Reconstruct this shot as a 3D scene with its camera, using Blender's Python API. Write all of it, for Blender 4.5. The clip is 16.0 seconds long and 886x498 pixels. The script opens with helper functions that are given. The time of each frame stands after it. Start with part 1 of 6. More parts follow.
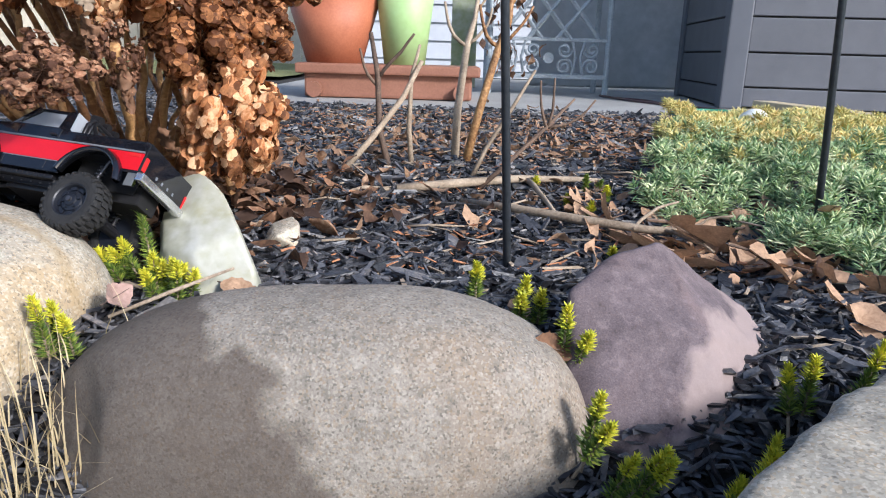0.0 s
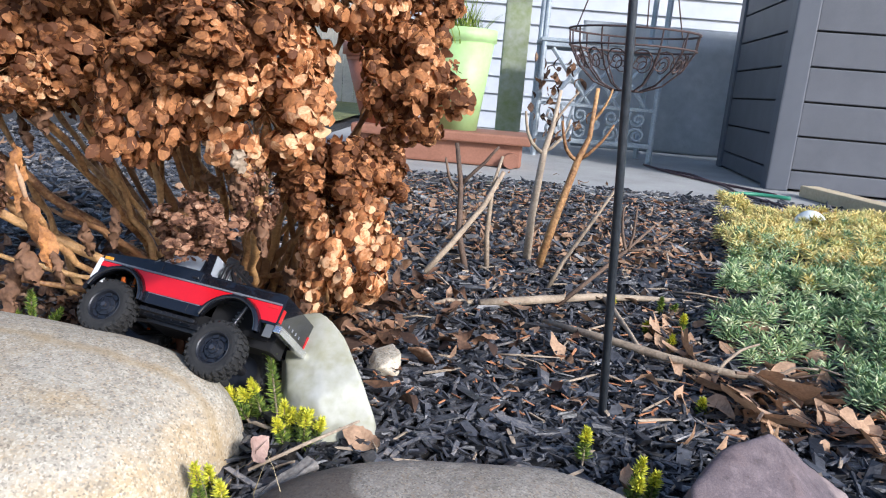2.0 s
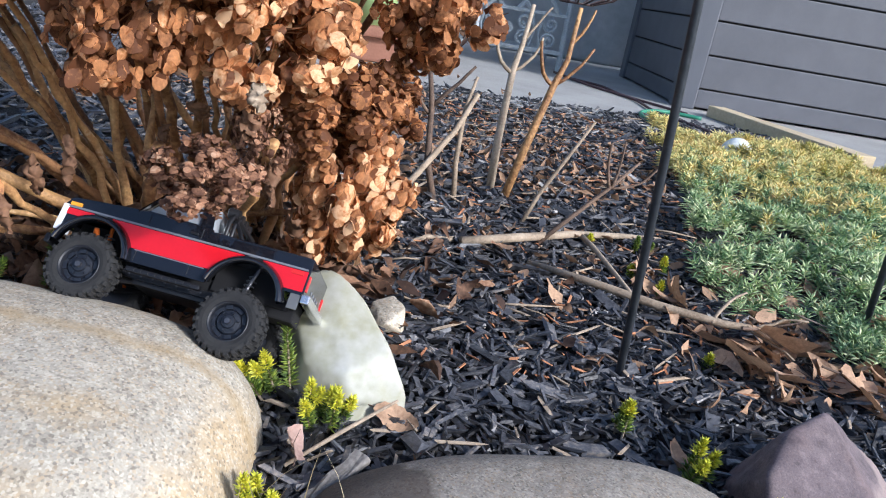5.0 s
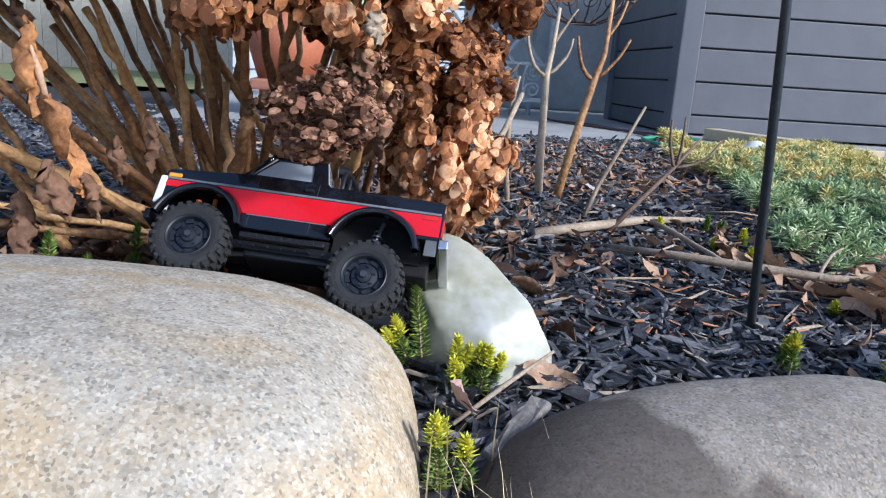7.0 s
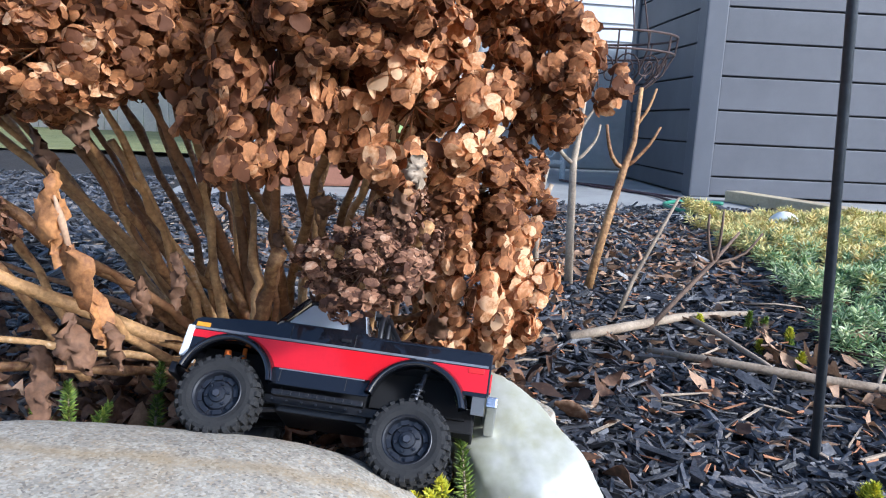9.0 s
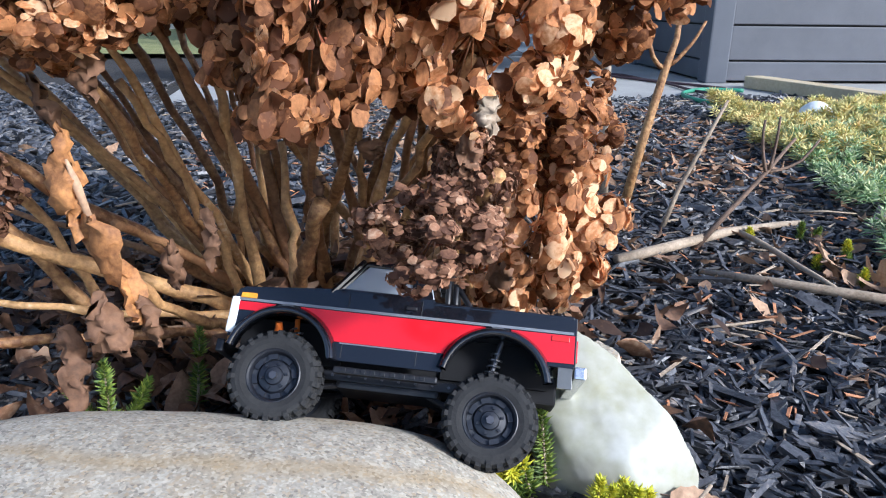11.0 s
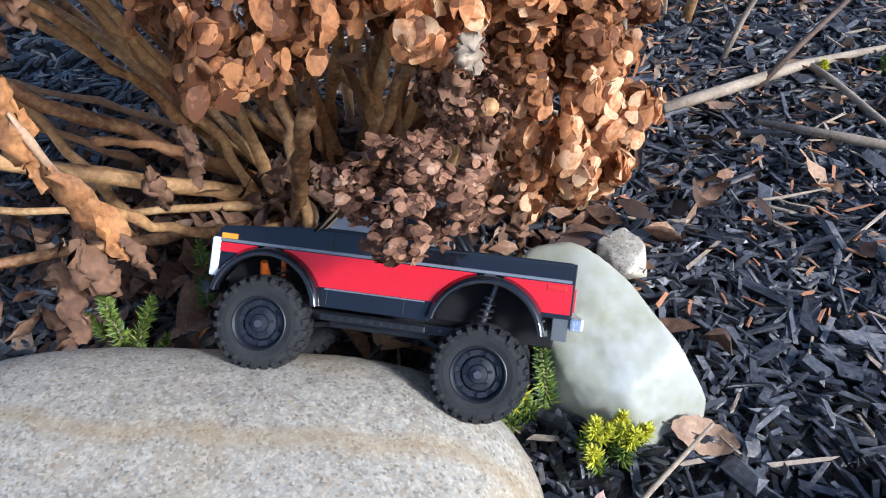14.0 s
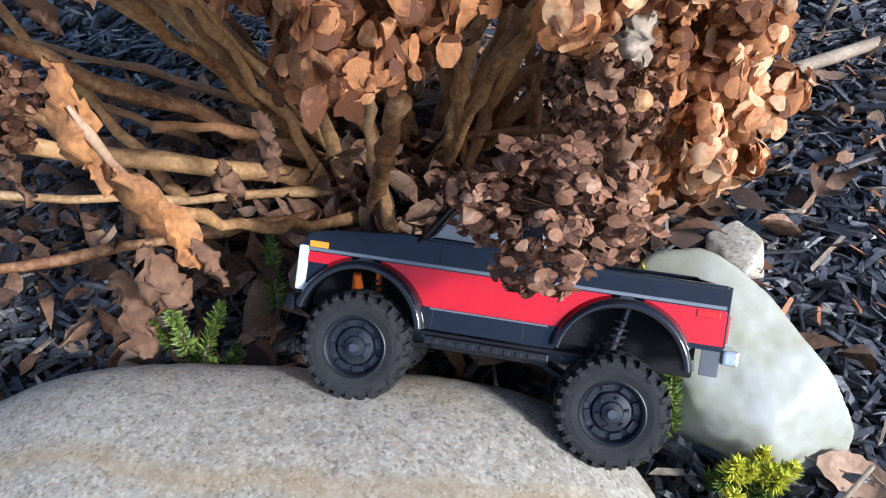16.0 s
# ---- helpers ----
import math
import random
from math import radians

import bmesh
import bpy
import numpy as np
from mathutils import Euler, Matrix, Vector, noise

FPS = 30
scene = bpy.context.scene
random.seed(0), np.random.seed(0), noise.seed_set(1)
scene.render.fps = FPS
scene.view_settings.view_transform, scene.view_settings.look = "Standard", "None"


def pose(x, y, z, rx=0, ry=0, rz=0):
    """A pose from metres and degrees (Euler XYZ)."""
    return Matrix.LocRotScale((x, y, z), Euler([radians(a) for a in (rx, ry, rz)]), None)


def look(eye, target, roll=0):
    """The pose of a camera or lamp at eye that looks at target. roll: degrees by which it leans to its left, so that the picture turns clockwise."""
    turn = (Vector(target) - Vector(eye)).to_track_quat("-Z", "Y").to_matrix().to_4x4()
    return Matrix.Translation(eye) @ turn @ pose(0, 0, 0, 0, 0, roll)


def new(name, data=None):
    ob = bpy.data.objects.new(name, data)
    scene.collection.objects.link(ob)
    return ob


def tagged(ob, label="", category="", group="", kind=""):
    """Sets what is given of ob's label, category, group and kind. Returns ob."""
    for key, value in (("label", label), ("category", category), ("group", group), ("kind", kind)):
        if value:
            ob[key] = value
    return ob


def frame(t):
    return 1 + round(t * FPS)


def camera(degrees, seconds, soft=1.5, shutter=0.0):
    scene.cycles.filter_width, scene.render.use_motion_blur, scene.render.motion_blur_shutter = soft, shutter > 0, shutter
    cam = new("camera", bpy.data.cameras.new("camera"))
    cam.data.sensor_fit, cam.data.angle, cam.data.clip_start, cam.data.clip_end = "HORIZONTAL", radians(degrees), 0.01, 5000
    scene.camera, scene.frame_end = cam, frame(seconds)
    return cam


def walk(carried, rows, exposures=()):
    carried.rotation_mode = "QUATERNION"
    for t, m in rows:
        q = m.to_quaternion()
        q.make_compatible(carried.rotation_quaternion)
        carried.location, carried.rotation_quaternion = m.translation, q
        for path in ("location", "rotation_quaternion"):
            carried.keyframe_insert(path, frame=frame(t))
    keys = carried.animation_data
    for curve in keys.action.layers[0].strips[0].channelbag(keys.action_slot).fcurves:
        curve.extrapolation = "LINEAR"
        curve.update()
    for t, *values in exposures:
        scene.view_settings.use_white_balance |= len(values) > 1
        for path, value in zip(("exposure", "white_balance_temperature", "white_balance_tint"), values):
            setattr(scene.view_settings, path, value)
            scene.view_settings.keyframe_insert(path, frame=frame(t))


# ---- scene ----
cam = camera(63.1, 16.0, soft=1.1)
PATH = [
    (0, (0.0908, 0.0187, 0.2683), (0.0865, 1.4656, -0.1271), 1.70),
    (0.5, (0.0752, 0.0265, 0.2690), (0.0424, 1.4752, -0.1187), 1.79),
    (1, (0.0391, 0.0429, 0.3252), (-0.0040, 1.4994, -0.0308), 1.43),
    (1.5, (0.0054, 0.0668, 0.3534), (-0.0479, 1.5336, 0.0440), 2.56),
    (2, (-0.0280, 0.0045, 0.4164), (-0.0755, 1.4654, 0.0796), 4.74),
    (2.5, (-0.0429, -0.0973, 0.5494), (-0.0661, 1.3414, 0.1255), 7.26),
    (3, (-0.1127, -0.2316, 0.6330), (-0.0981, 1.1793, 0.1240), 7.32),
    (5.3, (-0.2335, 0.1521, 0.3978), (0.0389, 1.5328, -0.1213), 8.92),
    (5.5, (-0.2493, 0.1567, 0.3722), (0.0218, 1.5433, -0.1316), 7.13),
    (6, (-0.2782, 0.1614, 0.3127), (0.0007, 1.5668, -0.1310), 4.64),
    (6.5, (-0.3253, 0.1501, 0.2573), (-0.0484, 1.5696, -0.1408), 4.07),
    (7, (-0.3407, 0.1641, 0.2794), (-0.0710, 1.5956, -0.0782), 3.61),
    (7.5, (-0.3562, 0.1808, 0.2990), (-0.0940, 1.6223, -0.0222), 3.35),
    (8, (-0.3588, 0.1977, 0.3160), (-0.1037, 1.6470, 0.0255), 2.89),
    (8.5, (-0.3587, 0.1997, 0.3240), (-0.1111, 1.6547, 0.0565), 2.72),
    (8.7, (-0.3587, 0.2118, 0.3354), (-0.1155, 1.6687, 0.0740), 2.73),
    (10.8, (-0.4077, 0.2771, 0.4008), (-0.1743, 1.7022, -0.0051), 1.51),
    (11, (-0.4052, 0.3228, 0.3835), (-0.1610, 1.7217, -0.0998), 0.64),
    (11.5, (-0.4183, 0.3655, 0.3713), (-0.1750, 1.6901, -0.2892), 0.22),
    (12, (-0.4468, 0.3783, 0.3750), (-0.2265, 1.6614, -0.3699), 0.12),
    (12.5, (-0.4650, 0.3824, 0.3885), (-0.2839, 1.6462, -0.3990), -0.66),
    (13, (-0.4467, 0.3976, 0.3948), (-0.2981, 1.6407, -0.4313), -1.35),
    (13.5, (-0.3843, 0.3886, 0.4094), (-0.2673, 1.6089, -0.4550), -1.94),
    (14, (-0.3345, 0.4124, 0.4710), (-0.2673, 1.6062, -0.4346), -3.34),
    (14.5, (-0.3501, 0.4221, 0.4797), (-0.3265, 1.5933, -0.4572), -4.73),
    (15, (-0.3554, 0.4581, 0.4539), (-0.3305, 1.6097, -0.5069), -4.65),
    (15.5, (-0.3684, 0.4844, 0.4508), (-0.3525, 1.6256, -0.5226), -4.91),
    (16, (-0.3918, 0.4993, 0.4599), (-0.3722, 1.6318, -0.5235), -4.14),
]
walk(cam, [(t, look(eye, target, roll)) for t, eye, target, roll in PATH], [(0, 0.40, 5650, 11), (2.5, 0.44, 5600, 11), (5.5, 0.42, 5450, 11), (6.5, 0.28, 5300, 11), (8.5, 0.47, 5180, 10), (11, 0.60, 5300, 10), (12.5, 0.46, 5400, 10), (14.5, 0.46, 5170, 10), (16, 0.46, 5250, 10)])

# ---- sky, sun ----
world = bpy.data.worlds.new("sky")
scene.world = world
world.use_nodes = True
SUN_ELEV, SUN_AZ = 29.0, 133.0
wn = world.node_tree.nodes
sky = wn.new("ShaderNodeTexSky")
sky.sky_type = "NISHITA"
sky.sun_disc = False
sky.sun_elevation = radians(SUN_ELEV)
sky.sun_rotation = radians(SUN_AZ)
sky.air_density, sky.dust_density = 1.0, 2.0
world.node_tree.links.new(sky.outputs[0], wn["Background"].inputs[0])
wn["Background"].inputs[1].default_value = 0.150
sun = new("sun", bpy.data.lights.new("sun", "SUN"))
sun.data.energy, sun.data.angle, sun.data.color = 4.0, radians(9), (1.0, 0.92, 0.83)
sa, se = radians(SUN_AZ), radians(SUN_ELEV)
sun.matrix_world = look((math.sin(sa) * math.cos(se) * 9, math.cos(sa) * math.cos(se) * 9, math.sin(se) * 9), (0, 0, 0))

rng = np.random.default_rng(7)


# ---- materials ----
def mat(name, c1, c2, scale=20.0, rough=0.8, bump=0.3, metal=0.0, fine=6.0, c3=None, island=0.0, objvar=0.0, coat=0.0, spec=0.5, bumpdist=0.002, thin=0.0):
    m = bpy.data.materials.new(name)
    m.use_nodes = True
    nt = m.node_tree
    n, l = nt.nodes, nt.links
    b = n["Principled BSDF"]
    tc = n.new("ShaderNodeTexCoord")
    n1 = n.new("ShaderNodeTexNoise")
    n1.inputs["Scale"].default_value, n1.inputs["Detail"].default_value, n1.inputs["Roughness"].default_value = scale, 6, 0.65
    n2 = n.new("ShaderNodeTexNoise")
    n2.inputs["Scale"].default_value, n2.inputs["Detail"].default_value = scale * fine, 4
    l.new(tc.outputs["Object"], n1.inputs["Vector"])
    l.new(tc.outputs["Object"], n2.inputs["Vector"])
    add = n.new("ShaderNodeMath")
    add.operation = "MULTIPLY_ADD"
    add.inputs[1].default_value = 0.6
    mul = n.new("ShaderNodeMath")
    mul.operation = "MULTIPLY"
    mul.inputs[1].default_value = 0.4
    l.new(n2.outputs["Fac"], mul.inputs[0])
    l.new(n1.outputs["Fac"], add.inputs[0])
    l.new(mul.outputs[0], add.inputs[2])
    last = add.outputs[0]
    if island:
        g = n.new("ShaderNodeNewGeometry")
        k = n.new("ShaderNodeMath")
        k.operation = "MULTIPLY_ADD"
        k.inputs[1].default_value, k.inputs[2].default_value = island, -island / 2
        l.new(g.outputs["Random Per Island"], k.inputs[0])
        s = n.new("ShaderNodeMath")
        s.operation = "ADD"
        l.new(last, s.inputs[0])
        l.new(k.outputs[0], s.inputs[1])
        last = s.outputs[0]
    if objvar:
        g = n.new("ShaderNodeObjectInfo")
        k = n.new("ShaderNodeMath")
        k.operation = "MULTIPLY_ADD"
        k.inputs[1].default_value, k.inputs[2].default_value = objvar, -objvar / 2
        l.new(g.outputs["Random"], k.inputs[0])
        s = n.new("ShaderNodeMath")
        s.operation = "ADD"
        l.new(last, s.inputs[0])
        l.new(k.outputs[0], s.inputs[1])
        last = s.outputs[0]
    r = n.new("ShaderNodeValToRGB")
    e = r.color_ramp.elements
    e[0].position, e[0].color = 0.33, (*c1, 1)
    e[1].position, e[1].color = 0.68, (*c2, 1)
    if c3:
        x = e.new(0.82)
        x.color = (*c3, 1)
    l.new(last, r.inputs[0])
    l.new(r.outputs[0], b.inputs["Base Color"])
    b.inputs["Roughness"].default_value, b.inputs["Metallic"].default_value = rough, metal
    b.inputs["Specular IOR Level"].default_value = spec
    b.inputs["Coat Weight"].default_value = coat
    if bump:
        bp = n.new("ShaderNodeBump")
        bp.inputs["Strength"].default_value, bp.inputs["Distance"].default_value = bump, bumpdist
        l.new(add.outputs[0], bp.inputs["Height"])
        l.new(bp.outputs[0], b.inputs["Normal"])
    if thin:
        tr = n.new("ShaderNodeBsdfTranslucent")
        l.new(r.outputs[0], tr.inputs["Color"])
        mx = n.new("ShaderNodeMixShader")
        mx.inputs[0].default_value = thin
        l.new(b.outputs[0], mx.inputs[1])
        l.new(tr.outputs[0], mx.inputs[2])
        l.new(mx.outputs[0], n["Material Output"].inputs[0])
    return m


def granite(name, light, dark, stain, stain_scale, patch=None, grain=260.0, band=None, speck=1.0):
    """Speckled stone: fine grain, broad stains, and where given a patch with its own outline that paints a shaded or
    sunlit side.
    """
    m = mat(name, dark, light, scale=9.0, rough=0.85, bump=0.45, fine=grain / 9.0, bumpdist=0.002)
    nt = m.node_tree
    n, l = nt.nodes, nt.links
    ramp = [x for x in n if x.bl_idname == "ShaderNodeValToRGB"][0]
    b = n["Principled BSDF"]
    tc = [x for x in n if x.bl_idname == "ShaderNodeTexCoord"][0]

    def mixed(colour_in, fac, colour, top):
        mx = n.new("ShaderNodeMix")
        mx.data_type = "RGBA"
        l.new(colour_in, mx.inputs[6])
        mx.inputs[7].default_value = (*colour, 1)
        mr = n.new("ShaderNodeMapRange")
        mr.inputs[1].default_value, mr.inputs[2].default_value, mr.inputs[4].default_value = *fac[1:], top
        l.new(fac[0], mr.inputs[0])
        l.new(mr.outputs[0], mx.inputs[0])
        return mx.outputs[2]
    ns = n.new("ShaderNodeTexNoise")
    ns.inputs["Scale"].default_value, ns.inputs["Detail"].default_value, ns.inputs["Distortion"].default_value = stain_scale, 5, 0.6
    l.new(tc.outputs["Object"], ns.inputs["Vector"])
    col = mixed(ramp.outputs[0], (ns.outputs["Fac"], 0.50, 0.66), stain, 0.8)
    mo = n.new("ShaderNodeTexNoise")
    mo.inputs["Scale"].default_value, mo.inputs["Detail"].default_value, mo.inputs["Roughness"].default_value = 75, 5, 0.7
    l.new(tc.outputs["Object"], mo.inputs["Vector"])
    col = mixed(col, (mo.outputs["Fac"], 0.47, 0.36), tuple(0.72 * c for c in dark), 0.55)
    col = mixed(col, (mo.outputs["Fac"], 0.55, 0.68), tuple(min(0.9, 1.25 * c) for c in light), 0.6)
    sp = n.new("ShaderNodeTexVoronoi")
    sp.inputs["Scale"].default_value = grain
    l.new(tc.outputs["Object"], sp.inputs["Vector"])
    sx = n.new("ShaderNodeSeparateColor")
    l.new(sp.outputs["Color"], sx.inputs[0])
    col = mixed(col, (sx.outputs[0], 0.68, 0.95), tuple(0.40 * c for c in dark), 0.55 * speck)
    col = mixed(col, (sx.outputs[1], 0.60, 0.95), tuple(min(0.9, 1.4 * c) for c in light), 0.4 * speck)
    col = mixed(col, (sx.outputs[2], 0.75, 0.95), tuple(c * k for c, k in zip(light, (0.95, 0.74, 0.50))), 0.4 * speck)
    # patch puts one side's shade or sunlight into the stone's colour
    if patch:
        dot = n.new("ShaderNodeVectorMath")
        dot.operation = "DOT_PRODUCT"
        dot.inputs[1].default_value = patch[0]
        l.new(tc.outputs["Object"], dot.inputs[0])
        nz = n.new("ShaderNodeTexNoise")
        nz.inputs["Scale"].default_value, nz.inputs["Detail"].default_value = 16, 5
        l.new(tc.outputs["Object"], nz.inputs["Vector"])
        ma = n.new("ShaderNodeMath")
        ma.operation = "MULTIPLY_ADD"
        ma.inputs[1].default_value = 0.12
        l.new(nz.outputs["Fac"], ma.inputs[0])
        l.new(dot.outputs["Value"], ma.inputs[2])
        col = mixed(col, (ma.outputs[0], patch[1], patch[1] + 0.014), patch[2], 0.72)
    if band:
        sz = n.new("ShaderNodeSeparateXYZ")
        l.new(tc.outputs["Object"], sz.inputs[0])
        nz = n.new("ShaderNodeTexNoise")
        nz.inputs["Scale"].default_value, nz.inputs["Detail"].default_value = 7, 6
        l.new(tc.outputs["Object"], nz.inputs["Vector"])
        ma = n.new("ShaderNodeMath")
        ma.operation = "MULTIPLY_ADD"
        ma.inputs[1].default_value = 0.06
        l.new(nz.outputs["Fac"], ma.inputs[0])
        l.new(sz.outputs[1], ma.inputs[2])
        cm = n.new("ShaderNodeMath")
        cm.operation = "SUBTRACT"
        cm.inputs[1].default_value = band[0]
        l.new(ma.outputs[0], cm.inputs[0])
        ab = n.new("ShaderNodeMath")
        ab.operation = "ABSOLUTE"
        l.new(cm.outputs[0], ab.inputs[0])
        col = mixed(col, (ab.outputs[0], band[1], band[1] * 0.2), band[2], 0.42)
    l.new(col, b.inputs["Base Color"])
    return m


def plain(name, c, rough=0.4, metal=0.0, coat=0.0, var=0.12, scale=60.0, bump=0.05):
    return mat(name, tuple(x * (1 - var) for x in c), tuple(min(1, x * (1 + var)) for x in c), scale=scale, rough=rough, bump=bump, metal=metal, coat=coat)


